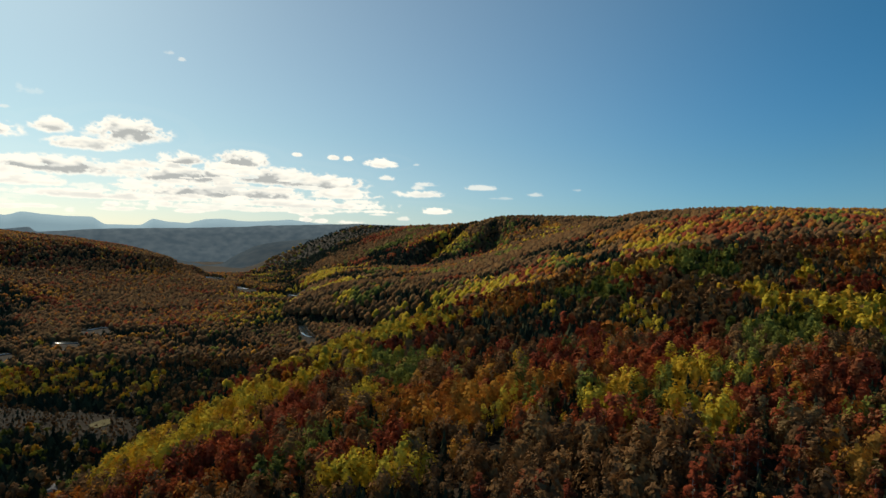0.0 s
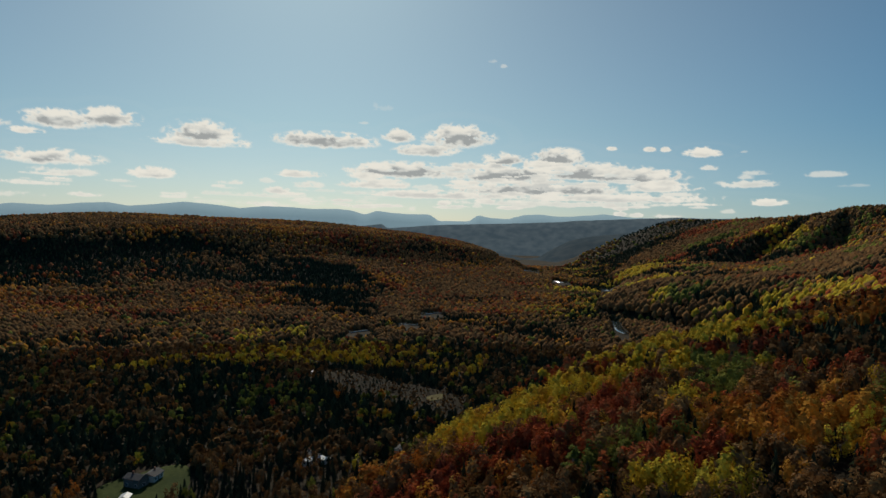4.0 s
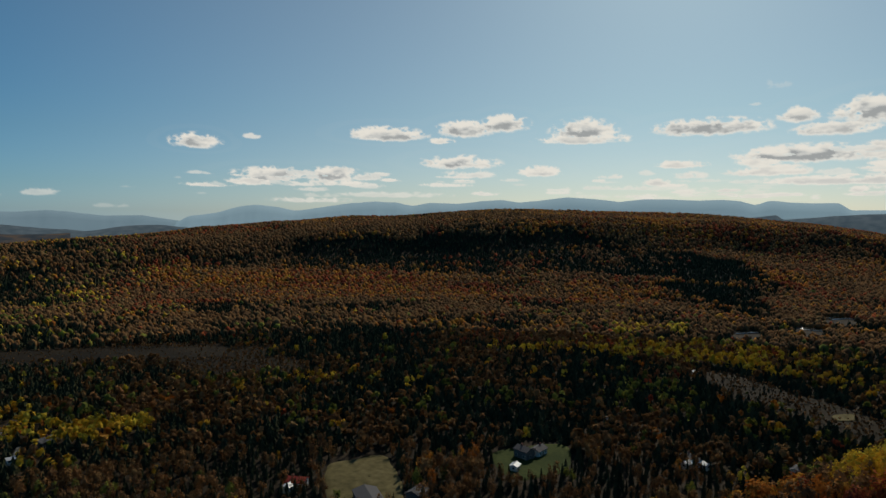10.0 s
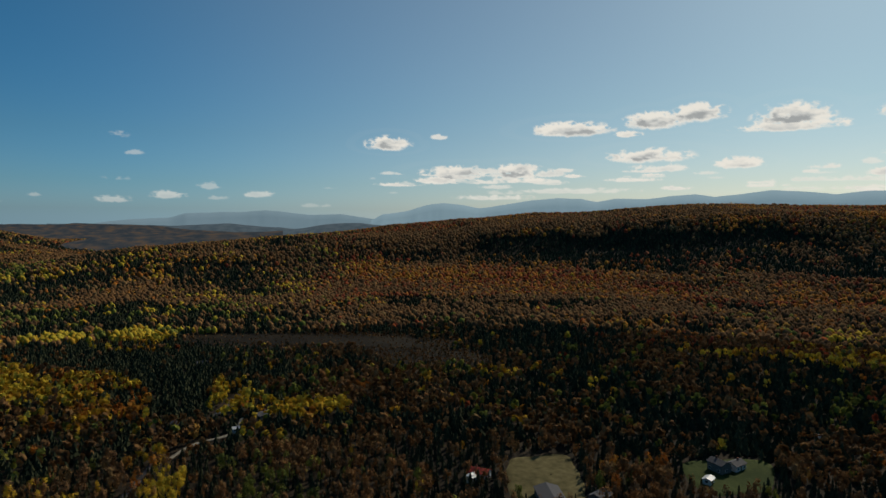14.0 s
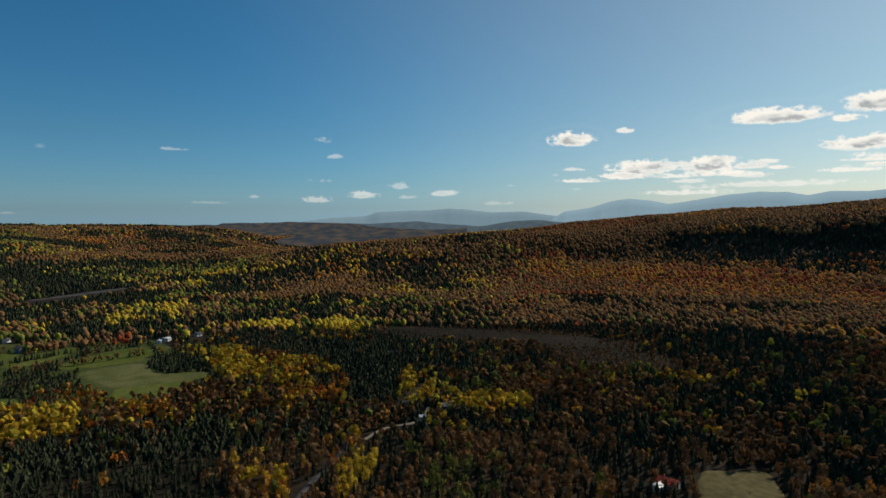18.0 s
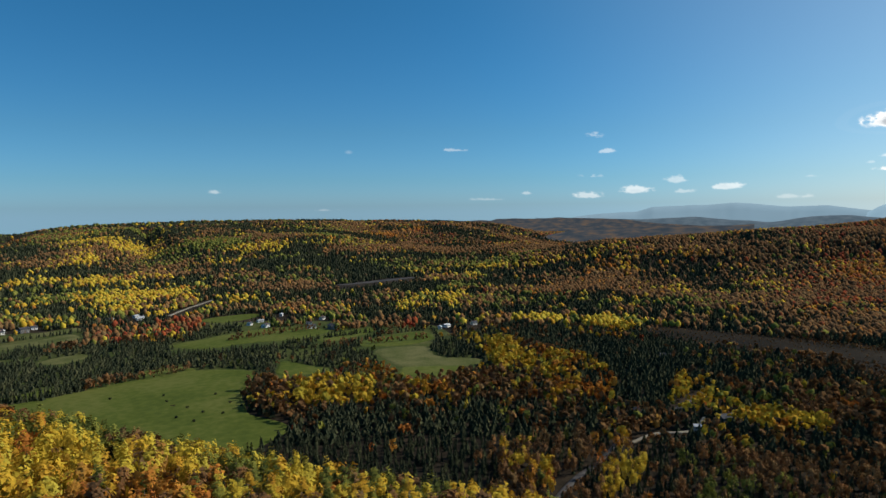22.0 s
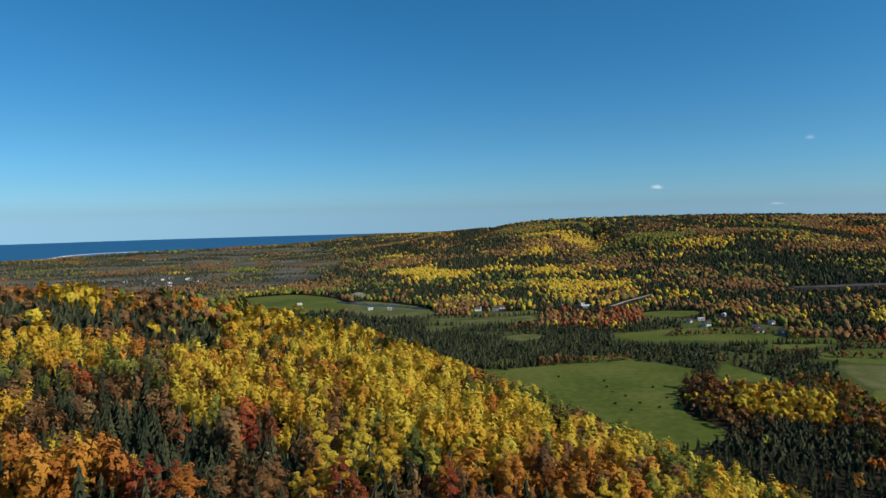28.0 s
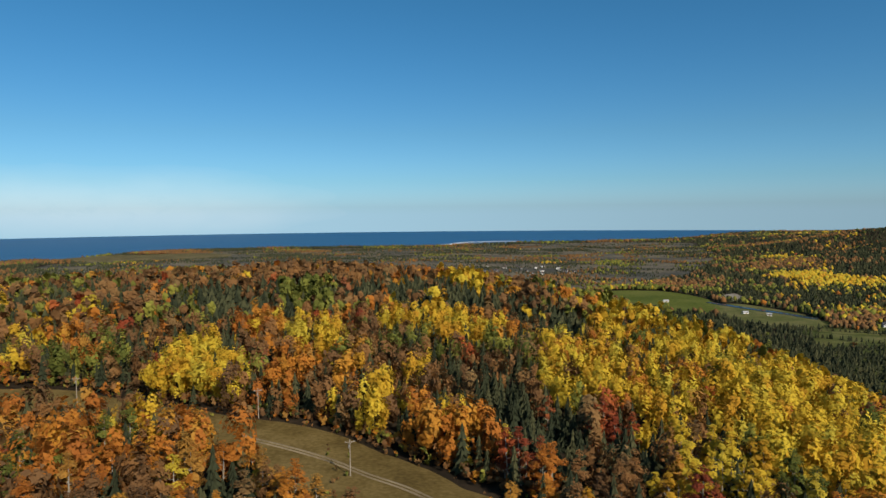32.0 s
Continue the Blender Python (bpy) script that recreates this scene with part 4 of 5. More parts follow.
stand("brown", (-1511, 198), (-1603, 629), (-1453, 1099), (-1224, 1142), (-1344, 877), (-1445, 567), (-1385, 283), strength=2.5)
stand("yellow", (-471, -1042), (-635, -1401), (-671, -1305), (-701, -1204), (-533, -917), strength=0.7)
stand("yellow", (-701, -1204), (-1179, -2018), (-1125, -1690), (-1161, -1528), (-791, -1045), strength=0.5)
stand("conifer", (-298, -928), (-425, -1320), (-480, -1280), (-530, -1233), (-374, -871), strength=2)
stand("yellow", (-442, -1035), (-554, -1251), (-625, -1330), (-650, -1212), (-609, -1038), (-516, -895), (-464, -927), (-403, -921), strength=3.4)
stand("yellow", (-780, -1274), (-931, -1377), (-1107, -1461), (-1124, -1413), (-875, -1233), (-754, -1172), strength=3.2)
stand("yellow", (-1203, -1719), (-1323, -1743), (-1403, -1624), (-1239, -1388), (-1162, -1437), (-1058, -1465), strength=3)
stand("yellow", (-672, -965), (-841, -1130), (-840, -1024), (-761, -826), (-722, -722), (-667, -679), (-592, -688), (-550, -741), (-618, -845), strength=3.4)
stand("yellow", (-1266, -1200), (-1352, -1196), (-1376, -1096), (-1297, -997), (-1223, -1083), strength=3)
stand("yellow", (-688, -1647), (-778, -1796), (-816, -1792), (-667, -1480), strength=2.5)
stand("yellow", (-677, -1735), (-1315, -3361), (-1632, -3514), (-1049, -1978), (-954, -1893), (-792, -1829), strength=1.4)
stand("conifer", (-675, -1459), (-862, -1829), (-899, -1643), (-819, -1293), (-671, -1114), (-648, -1290), strength=2.6)
stand("conifer", (-545, -836), (-601, -893), (-595, -814), (-518, -710), (-497, -750), strength=3)
stand("conifer", (-1122, -994), (-1413, -1048), (-1499, -659), (-1131, -556), (-885, -589), (-907, -750), strength=1.4)
stand("green", (-1122, -994), (-1413, -1048), (-1499, -659), (-1131, -556), (-885, -589), (-907, -750), strength=1.4)
stand("red", (-417, -573), (-494, -634), (-574, -584), (-551, -532), (-474, -517), (-423, -536), strength=4.5)
stand("red", (-589, -329), (-633, -342), (-639, -331), (-598, -312), strength=4.5)
stand("yellow", (-1133, -498), (-1347, -514), (-1328, -399), (-1357, -339), (-1476, -255), (-1416, -224), (-1309, -285), (-1227, -368), (-1088, -436), strength=2.6)
stand("yellow", (-1215, -227), (-1284, -202), (-1240, -158), (-1164, -166), strength=3)
stand("yellow", (-1224, -83), (-1222, -52), (-1171, -13), (-1115, -19), (-1165, -64), strength=3)
stand("yellow", (-793, -382), (-910, -400), (-767, -321), (-738, -340), strength=3.5)
stand("yellow", (-703, -402), (-782, -427), (-731, -382), (-672, -368), strength=3)
stand("conifer", (-996, -428), (-1293, -334), (-1353, -223), (-1330, -57), (-1129, -6), (-1069, -192), (-917, -359), strength=1.6)
stand("red", (-923, -318), (-1051, -237), (-1008, -181), (-851, -159), (-840, -274), strength=2.6)
stand("yellow", (-690, -244), (-727, -218), (-702, -181), (-658, -181), (-666, -229), strength=3)
stand("yellow", (-692, -161), (-730, -136), (-666, -98), (-639, -105), (-664, -144), strength=3.2)
stand("yellow", (-460, -175), (-533, -183), (-488, -146), (-539, -139), (-510, -110), (-432, -67), (-408, -79), (-402, -110), (-387, -133), (-384, -161), strength=2.3)
stand("yellow", (-542, -217), (-561, -193), (-523, -166), (-465, -177), strength=2.4)
stand("conifer", (-559, -187), (-612, -109), (-540, -57), (-460, -42), (-430, -64), (-512, -107), strength=2)
stand("brown", (-297, -280), (-359, -321), (-366, -293), (-380, -254), (-338, -213), (-290, -225), (-277, -248), strength=1.6)
stand("yellow", (-322, -263), (-370, -286), (-369, -256), (-403, -249), (-355, -211), (-318, -221), strength=2.4)
stand("conifer", (-729, 807), (-781, 944), (-715, 996), (-628, 976), (-554, 830), (-586, 734), strength=3)
# north side of the hill
stand("yellow", (-129, 778), (-96, 908), (-16, 851), (2, 518), (-17, 490), (-59, 484), strength=2.1)
stand("yellow", (-97, 349), (-141, 624), (-122, 779), (-60, 495), (-56, 361), (-72, 348), strength=1.8)
stand("green", (-42, 351), (-29, 375), (-8, 356), (-7, 291), (-19, 274), (-32, 285), strength=4)
stand("yellow", (-47, 327), (-45, 397), (-37, 347), (-36, 299), strength=3.5)
stand("yellow", (-99, 303), (-106, 349), (-77, 330), (-68, 357), (-55, 335), (-71, 294), (-90, 289), strength=3)
stand("yellow", (-124, 326), (-110, 335), (-82, 257), (-82, 233), (-104, 268), strength=3)
stand("yellow", (-121, 259), (-156, 340), (-126, 303), (-96, 246), (-94, 219), strength=3)
stand("yellow", (-146, 273), (-161, 322), (-124, 272), (-103, 222), (-107, 211), strength=3)
stand("red", (-73, 257), (-71, 314), (-50, 292), (-44, 235), (-55, 223), strength=4)
stand("red", (-87, 218), (-80, 239), (-67, 224), (-66, 203), (-77, 202), strength=3)
stand("green", (-59, 196), (-50, 209), (-39, 209), (-39, 191), (-50, 183), strength=3)
stand("yellow", (-41, 226), (-42, 270), (-31, 278), (-22, 253), (-27, 214), strength=3)
stand("yellow", (-34, 182), (-26, 192), (-10, 198), (1, 183), (-2, 169), (-20, 171), (-33, 175), strength=3.5)
stand("orange", (-22, 232), (-15, 255), (-8, 247), (-9, 217), strength=3)
stand("orange", (1, 208), (2, 231), (13, 232), (14, 207), (9, 200), strength=3.5)
stand("red", (-20, 216), (-11, 224), (-8, 197), (-15, 195), strength=3)
stand("red", (-37, 199), (-28, 204), (-23, 193), (-30, 184), strength=3)
stand("brown", (-7, 395), (39, 503), (79, 413), (63, 304), (24, 273), (0, 273), strength=1.6)
stand("conifer", (-7, 395), (39, 503), (79, 413), (63, 304), (24, 273), (0, 273), strength=1.6)
stand("yellow", (50, 788), (82, 807), (112, 774), (102, 705), (51, 596), strength=1.8)
stand("yellow", (115, 847), (163, 866), (192, 864), (182, 816), (134, 783), strength=1.8)
stand("green", (96, 545), (129, 556), (156, 532), (130, 457), (99, 439), strength=4)
stand("yellow", (119, 451), (141, 511), (156, 488), (149, 421), (152, 404), (132, 354), (109, 339), (107, 372), strength=2.4)
stand("yellow", (139, 559), (195, 611), (219, 607), (193, 533), (156, 532), strength=2.1)
stand("green", (215, 600), (250, 557), (224, 490), (193, 485), (190, 524), strength=4)
stand("yellow", (187, 450), (216, 455), (218, 412), (200, 398), (187, 423), strength=3.5)
stand("yellow", (187, 378), (217, 392), (228, 360), (251, 367), (195, 284), (186, 298), (189, 331), (172, 343), strength=3.5)
stand("green", (137, 297), (165, 346), (191, 329), (176, 293), (155, 278), (130, 272), strength=4)
stand("yellow", (248, 459), (273, 478), (253, 437), (237, 428), strength=4)
stand("orange", (315, 506), (361, 530), (312, 457), (298, 473), strength=3)
stand("yellow", (198, 744), (240, 755), (272, 703), (259, 669), (222, 699), strength=1.8)
stand("red", (116, 336), (137, 335), (134, 298), (112, 253), (99, 272), strength=3)
stand("red", (38, 292), (59, 307), (88, 288), (110, 324), (97, 273), (69, 263), (41, 263), strength=2.5)
stand("red", (124, 237), (141, 241), (169, 247), (140, 205), (120, 206), strength=3.2)
stand("red", (102, 230), (108, 221), (97, 196), (89, 197), strength=3.2)
stand("yellow", (50, 222), (59, 241), (72, 251), (75, 232), (67, 219), (52, 204), strength=4.5)
stand("green", (73, 233), (85, 237), (81, 215), (69, 202), strength=4)
stand("yellow", (80, 243), (93, 268), (95, 256), (86, 237), strength=4.5)
stand("yellow", (93, 247), (106, 267), (101, 247), (91, 234), strength=4.5)
stand("yellow", (68, 179), (79, 197), (83, 194), (89, 193), (81, 178), (71, 175), strength=4.5)
stand("yellow", (53, 187), (60, 202), (58, 186), strength=4.5)
stand("brown", (13, 207), (38, 195), (78, 172), (134, 195), (99, 143), (6, 163), strength=2.0)
stand("red", (13, 207), (38, 195), (78, 172), (134, 195), (99, 143), (6, 163), strength=0.8)
stand("orange", (98, 167), (121, 176), (99, 143), (85, 144), strength=2)
stand("yellow", (-353, 1615), (-354, 2025), (-185, 1928), (-153, 1758), (-207, 1395), (-286, 1423), strength=1.8)
stand("yellow", (-176, 968), (-150, 1018), (-117, 965), (-122, 940), (-156, 950), strength=2.1)
stand("yellow", (-271, 1051), (-266, 1271), (-242, 1323), (-184, 1009), (-229, 1009), strength=1.8)
stand("yellow", (-48, 1806), (74, 1761), (71, 1689), (-32, 1795), strength=1.5)
# south side of the hill
stand("yellow", (41, -482), (89, -1317), (41, -1222), (0, -486), (7, -400), (22, -435), strength=4)
stand("green", (121, -361), (136, -422), (112, -437), (91, -396), (86, -356), (99, -351), strength=4)
stand("yellow", (56, -313), (52, -350), (40, -334), (32, -377), (24, -352), (12, -329), (-4, -319), (5, -277), (12, -267), (25, -290), (41, -300), strength=5)
stand("yellow", (81, -257), (99, -317), (90, -317), (74, -265), strength=4)
stand("yellow", (72, -265), (81, -312), (69, -306), (59, -250), (63, -243), strength=4)
stand("yellow", (50, -224), (57, -263), (51, -253), (44, -224), strength=4.5)
stand("yellow", (35, -170), (40, -209), (35, -215), (26, -185), (26, -165), strength=4)
stand("yellow", (30, -221), (29, -242), (22, -238), (21, -216), strength=4)
stand("yellow", (106, -204), (141, -273), (133, -281), (113, -271), (87, -229), (72, -185), (86, -187), (102, -195), strength=2.4)
stand("green", (106, -204), (134, -257), (125, -264), (107, -254), (86, -220), (74, -185), (86, -187), strength=1.8)
stand("orange", (24, -167), (23, -204), (17, -206), (12, -169), (16, -157), strength=4)
stand("red", (10, -166), (9, -195), (2, -191), (0, -162), (6, -158), strength=3.4)
stand("orange", (10, -166), (9, -195), (2, -191), (0, -162), (6, -158), strength=3.4)
stand("red", (-6, -137), (-8, -159), (-14, -164), (-12, -139), strength=5)
stand("red", (-1, -149), (-3, -163), (-5, -149), strength=5)
stand("orange", (79, -215), (92, -258), (84, -257), (64, -218), (61, -202), (73, -203), strength=3.5)
stand("orange", (49, -192), (57, -230), (47, -230), (41, -206), (44, -192), strength=3.5)
stand("orange", (122, -302), (116, -342), (103, -318), (109, -295), strength=3)
stand("orange", (79, -315), (88, -362), (76, -350), (70, -304), strength=3)
stand("orange", (70, -348), (66, -392), (48, -376), (49, -342), strength=2.4)
stand("orange", (75, -142), (93, -178), (74, -166), (62, -168), (49, -155), (38, -142), (35, -136), strength=3.4)
stand("orange", (531, -1215), (472, -1312), (320, -1542), (170, -1355), (56, -471), (97, -447), (156, -433), strength=2.2)
stand("brown", (531, -1215), (472, -1312), (320, -1542), (170, -1355), (56, -471), (97, -447), (156, -433), strength=2.2)
stand("green", (160, -310), (203, -395), (177, -404), (129, -382), (113, -341), (137, -310), strength=1.6)
stand("conifer", (160, -310), (203, -395), (177, -404), (129, -382), (113, -341), (137, -310), strength=1.6)
stand("conifer", (79, -349), (80, -437), (42, -452), (-20, -387), (-48, -342), (-41, -314), (-14, -321), (-6, -345), (26, -377), (48, -350), strength=1.8)
stand("conifer", (17, -194), (16, -228), (-15, -219), (-13, -178), (-18, -151), (-8, -159), (1, -179), strength=2.4)
stand("conifer", (-8, -168), (-13, -189), (-28, -201), (-28, -170), (-45, -175), (-43, -161), (-23, -141), (-10, -147), strength=2.6)
stand("conifer", (-16, -307), (-40, -327), (-53, -290), (-67, -271), (-88, -266), (-79, -226), (-66, -232), (-62, -270), (-48, -277), strength=1.8)
stand("brown", (47, -253), (0, -272), (-12, -247), (-11, -219), (15, -216), (40, -224), strength=1.4)
stand("conifer", (47, -253), (0, -272), (-12, -247), (-11, -219), (15, -216), (40, -224), strength=1.2)
stand("yellow", (-16, -216), (-20, -282), (-32, -312), (-40, -287), (-54, -296), (-50, -237), (-39, -198), (-29, -210), (-20, -198), strength=5)
stand("yellow", (-39, -178), (-54, -247), (-64, -259), (-64, -232), (-74, -242), (-65, -202), (-50, -188), (-41, -168), strength=4.5)
stand("yellow", (-43, -134), (-67, -208), (-105, -277), (-111, -248), (-119, -210), (-151, -210), (-150, -186), (-125, -155), strength=3)
stand("yellow", (-51, -343), (-68, -407), (-94, -409), (-120, -373), (-221, -558), (-157, -394), (-90, -281), (-68, -295), strength=2.4)
stand("yellow", (-77, -234), (-94, -270), (-123, -296), (-221, -465), (-232, -412), (-220, -371), (-116, -222), (-93, -223), strength=2.8)
stand("brown", (-21, -136), (-28, -155), (-33, -152), (-31, -135), strength=4)
stand("red", (-27, -177), (-32, -196), (-37, -193), (-34, -178), strength=5)
stand("red", (-15, -187), (-19, -205), (-21, -191), strength=5)
stand("green", (-58, -140), (-73, -161), (-80, -155), (-72, -139), strength=2.5)
stand("conifer", (-226, -367), (-236, -296), (-220, -232), (-173, -173), (-174, -197), (-184, -258), strength=3)
stand("orange", (-173, -179), (-249, -249), (-268, -236), (-252, -211), (-221, -210), strength=3)
stand("green", (-157, -166), (-239, -193), (-231, -171), (-142, -126), strength=3)

KINDS = ["yellow", "orange", "red", "green", "brown", "conifer"]


def kinds_at(x, y, z):
    """Which kind of tree grows where: weights by place, gathered into stands by noise."""
    d, a = np.hypot(x, y), bearing(x, y) + 10 * (fnoise(x, y, 260, 91) - 0.5) + 5 * (rng.random(len(x)) - 0.5)
    one = np.ones_like(x)
    hill = home_hill(x, y) > 6
    south = hill & (y < 40)
    flank = south & (x < -70 - 0.12 * (y + 200))
    shoulder = south & ~flank
    north = hill & ~south
    plateau = (d > 1050) & (a > 108) & (a < 165)
    big = (d > 950) & (a > 17) & (a <= 108)
    w = np.stack([0.07 * one, 0.03 * one, 0.006 * one, 0.1 * one, 0.16 * one, 0.85 * one])         # valley floor
    def put(mask, v):
        for k in range(6):
            w[k][mask] = v[k]
    put(big, (0.012, 0.25, 0.2, 0.012, 0.66, 0.28))
    put((a > 84) & (a <= 108) & (d > 950) & (d < 1900), (0.06, 0.09, 0.02, 0.05, 0.5, 0.55))
    put(plateau, (0.07, 0.02, 0.006, 0.13, 0.2, 1.1))
    put(plateau & (a < 122) & (d > 1700), (0.05, 0.05, 0.04, 0.06, 0.45, 0.85))
    put((a > 72) & (a <= 108) & (d > 1900), (0.03, 0.07, 0.05, 0.05, 0.6, 0.6))
    put(north, (0.09, 0.25, 0.34, 0.11, 0.42, 0.3))
    put(north & (d > 900), (0.05, 0.08, 0.08, 0.08, 0.6, 0.35))
    put(flank, (0.7, 0.24, 0.03, 0.3, 0.2, 0.2))
    put(shoulder, (0.11, 0.22, 0.05, 0.14, 0.5, 0.7))
    put((d > 800) & (a > 160), (0.008, 0.002, 0.001, 0.12, 0.2, 0.9))
    put((a < 88) & (a > -5) & (d < 950) & ~hill, (0.014, 0.06, 0.035, 0.03, 0.58, 0.62))
    put((a < 112) & (a > -5) & (d < 620) & ~hill, (0.03, 0.022, 0.008, 0.09, 0.36, 1.1))
    put(inside(x, y, FARM), (0.05, 0.02, 0.006, 0.12, 0.2, 0.9))
    mixed = big | (~hill & (d < 1000)) | plateau
    pick = np.zeros((6, len(x)))
    for k in range(6):
        stand = np.where(d < 400, fnoise(x, y, 34, 20 + k), np.where(d < 1000, fnoise(x, y, 70, 40 + k), fnoise(x, y, 140, 60 + k)))
        pick[k] = np.log(w[k]) + np.where(shoulder & (k > 3), 3.0, np.where(plateau, 6.0, np.where(mixed, 5.0, 8.0))) * (stand - 0.5) + np.where(north, 0.45, np.where(plateau, 0.65, np.where(mixed & (d > 250) & (d < 900), 0.75, np.where(mixed, 0.7, 0.6)))) * -np.log(-np.log(rng.random(len(x)) * 0.998 + 0.001))
    # lone spruces everywhere on the hill
    pick[5, hill & (rng.random(len(x)) < np.where(flank, 0.06, 0.2))] += 4.5
    pick[4, hill & (rng.random(len(x)) < 0.06)] += 4.0
    for poly in THIN:
        pick[4, inside(x, y, poly)] += 3.0
    names = KINDS
    for kind, poly, strength in STANDS:
        c = np.mean(poly, 0)
        px, py = np.array(poly).T
        reach = np.hypot(px - c[0], py - c[1]).max() + 60
        near = np.hypot(x - c[0], y - c[1]) < reach
        xs, ys, far = x[near], y[near], d[near] > 800
        jx = xs + np.where(far, 90 * (fnoise(xs, ys, 80, 81) - 0.5) + rng.normal(size=len(xs)) * 9, 7 * (fnoise(xs, ys, 16, 81) - 0.5))
        jy = ys + np.where(far, 90 * (fnoise(xs, ys, 80, 84) - 0.5) + rng.normal(size=len(xs)) * 9, 7 * (fnoise(xs, ys, 16, 84) - 0.5))
        pick[names.index(kind), near] += strength * np.where(d[near] > 800, 0.62, 1.0) * inside(jx, jy, poly)
    return pick.argmax(0)


def rand_dirs(n):
    v = rng.normal(size=(n, 3))
    return v / np.linalg.norm(v, axis=1)[:, None]


def tuft_tris(centres, size, out, loose=0.3):
    """A leaf tuft (one triangle) at each centre, facing roughly outwards from its crown."""
    n = len(centres)
    f = out / (np.linalg.norm(out, axis=1)[:, None] + 1e-9) + loose * rand_dirs(n)
    f /= np.linalg.norm(f, axis=1)[:, None] + 1e-9
    a = np.cross(f, rand_dirs(n))
    a /= np.linalg.norm(a, axis=1)[:, None] + 1e-9
    b = np.cross(f, a)
    s = np.asarray(size).reshape(-1, 1) * rng.uniform(0.65, 1.35, (n, 1))
    k = rng.uniform(0.6, 1.0, (n, 1))
    return np.stack([centres + a * s, centres - a * s * 0.5 + b * s * k, centres - a * s * 0.5 - b * s * k], 1)


def crown_points(n, broad):
    """Unit crown: points in leaf clumps; base at 0, top at 1, radius 1."""
    if broad:
        c = rand_dirs(max(3, n // 22)) * rng.uniform(0.5, 0.95, (max(3, n // 22), 1))
        k = rng.integers(0, len(c), n)
        p = c[k] + rand_dirs(n) * rng.uniform(0.15, 0.38, (n, 1))
        p[:, 2] = np.clip(0.5 + 0.48 * p[:, 2], 0.0, 1.05)
        return p
    h = rng.random(n) ** 1.5
    ang, tier = rng.random(n) * 6.283, 0.75 + 0.25 * np.sin(h * 45)
    r = (1 - h) * tier * rng.uniform(0.35, 1.05, n) + 0.02
    return np.stack([r * np.cos(ang), r * np.sin(ang), h], 1)


def forest(name, places, kind, tris, label, wide=1.0, size=1.0):
    """All the trees of one kind in a belt, as tufts: far too many to count."""
    x, y, z = places
    n = len(x)
    if not n:
        return
    con = kind == "conifer"
    d_far = np.hypot(x, y).mean() > 420
    tall = rng.uniform(6.0, 12.0, n) if con else rng.uniform(8.5, 16, n)
    tall = tall * np.where(home_hill(x, y) > 6, 1.08, np.where(np.hypot(x, y) > 1150, 0.82, 0.7)) * np.where(inside(x, y, FARM), 0.8, 1.0) * np.where(inside(x, y, COAST_PLAIN), 0.6, 1.0)
    tall = tall * size
    slim = np.where((home_hill(x, y) > 6) & (kind in ("yellow", "green")), 0.92, 1.0)
    tall = tall / slim ** 0.8
    for poly in THIN:
        tall = np.where(inside(x, y, poly), tall * rng.uniform(0.3, 0.6, n), tall)
    rad = slim ** 1.6 * wide * tall * (1.35 if con and d_far else 1.0) * (rng.uniform(0.17, 0.23, n) if con else rng.uniform(0.21, 0.29, n))
    if con:
        tiers, sides = {"close": (6, 6), "middle": (3, 4), "valley": (2, 3)}.get(name.split("_")[-1], (1, 3))
        V, F = [], []
        ang0 = rng.random((n, 1)) * 6
        for t in range(tiers):
            f0, f1 = (t + 0.2) / (tiers + 0.45), min(1.0, (t + 1.75) / (tiers + 0.45))
            if t == tiers - 1:
                f1 = 1.0
            ang = ang0 + t * 0.7 + np.linspace(0, 6.283, 2 * sides, endpoint=False)[None] + rng.uniform(-0.15, 0.15, (n, 2 * sides))
            rj = rad[:, None] * (1.06 - f0) * np.where(np.arange(2 * sides) % 2, 0.55, 1.1)[None] * rng.uniform(0.75, 1.2, (n, 2 * sides))
            zz = z[:, None] + tall[:, None] * (f0 + 0.03) - np.where(np.arange(2 * sides) % 2, -0.02, 0.03)[None] * tall[:, None] + rng.uniform(-0.15, 0.15, (n, 2 * sides))
            base = t * (2 * sides + 1)
            V += [np.stack([x[:, None] + rj * np.cos(ang), y[:, None] + rj * np.sin(ang), zz], -1), np.stack([x, y, z + tall * f1], -1)[:, None]]
            F += [(base + k, base + (k + 1) % (2 * sides), base + 2 * sides) for k in range(2 * sides)]
        nv = tiers * (2 * sides + 1)
        F = (np.arange(n)[:, None, None] * nv + np.array(F)[None]).reshape(-1, 3)
        me = mesh_from(name, np.concatenate(V, 1).reshape(-1, 3), F.ravel(), np.full(len(F), 3), [LEAF[kind]], False, np.repeat(rng.random(n), nv))
    elif tris >= 8:
        sets = np.stack([crown_points(tris, not con) for _ in range(40)])
        P = sets[rng.integers(0, 40, n)]
        low = 0.06 if con else 0.1
        Q = np.empty_like(P)
        Q[..., 0], Q[..., 1] = x[:, None] + P[..., 0] * rad[:, None], y[:, None] + P[..., 1] * rad[:, None]
        Q[..., 2] = z[:, None] + tall[:, None] * (low + (1 - low) * P[..., 2])
        per = np.repeat(rad * 2.65 / tris ** 0.5, tris)
        O = P * np.array([1, 1, 1.6]) - np.array([0, 0, 0.75 if not con else 0.25])
        T = tuft_tris(Q.reshape(-1, 3), per, O.reshape(-1, 3))
        T[:, :, 2] = np.where(T[:, :, 2] < 0, 0, T[:, :, 2])
        verts = T.reshape(-1, 3)
        tone = np.repeat(rng.random(n), tris * 3)
        flat = np.arange(len(verts))
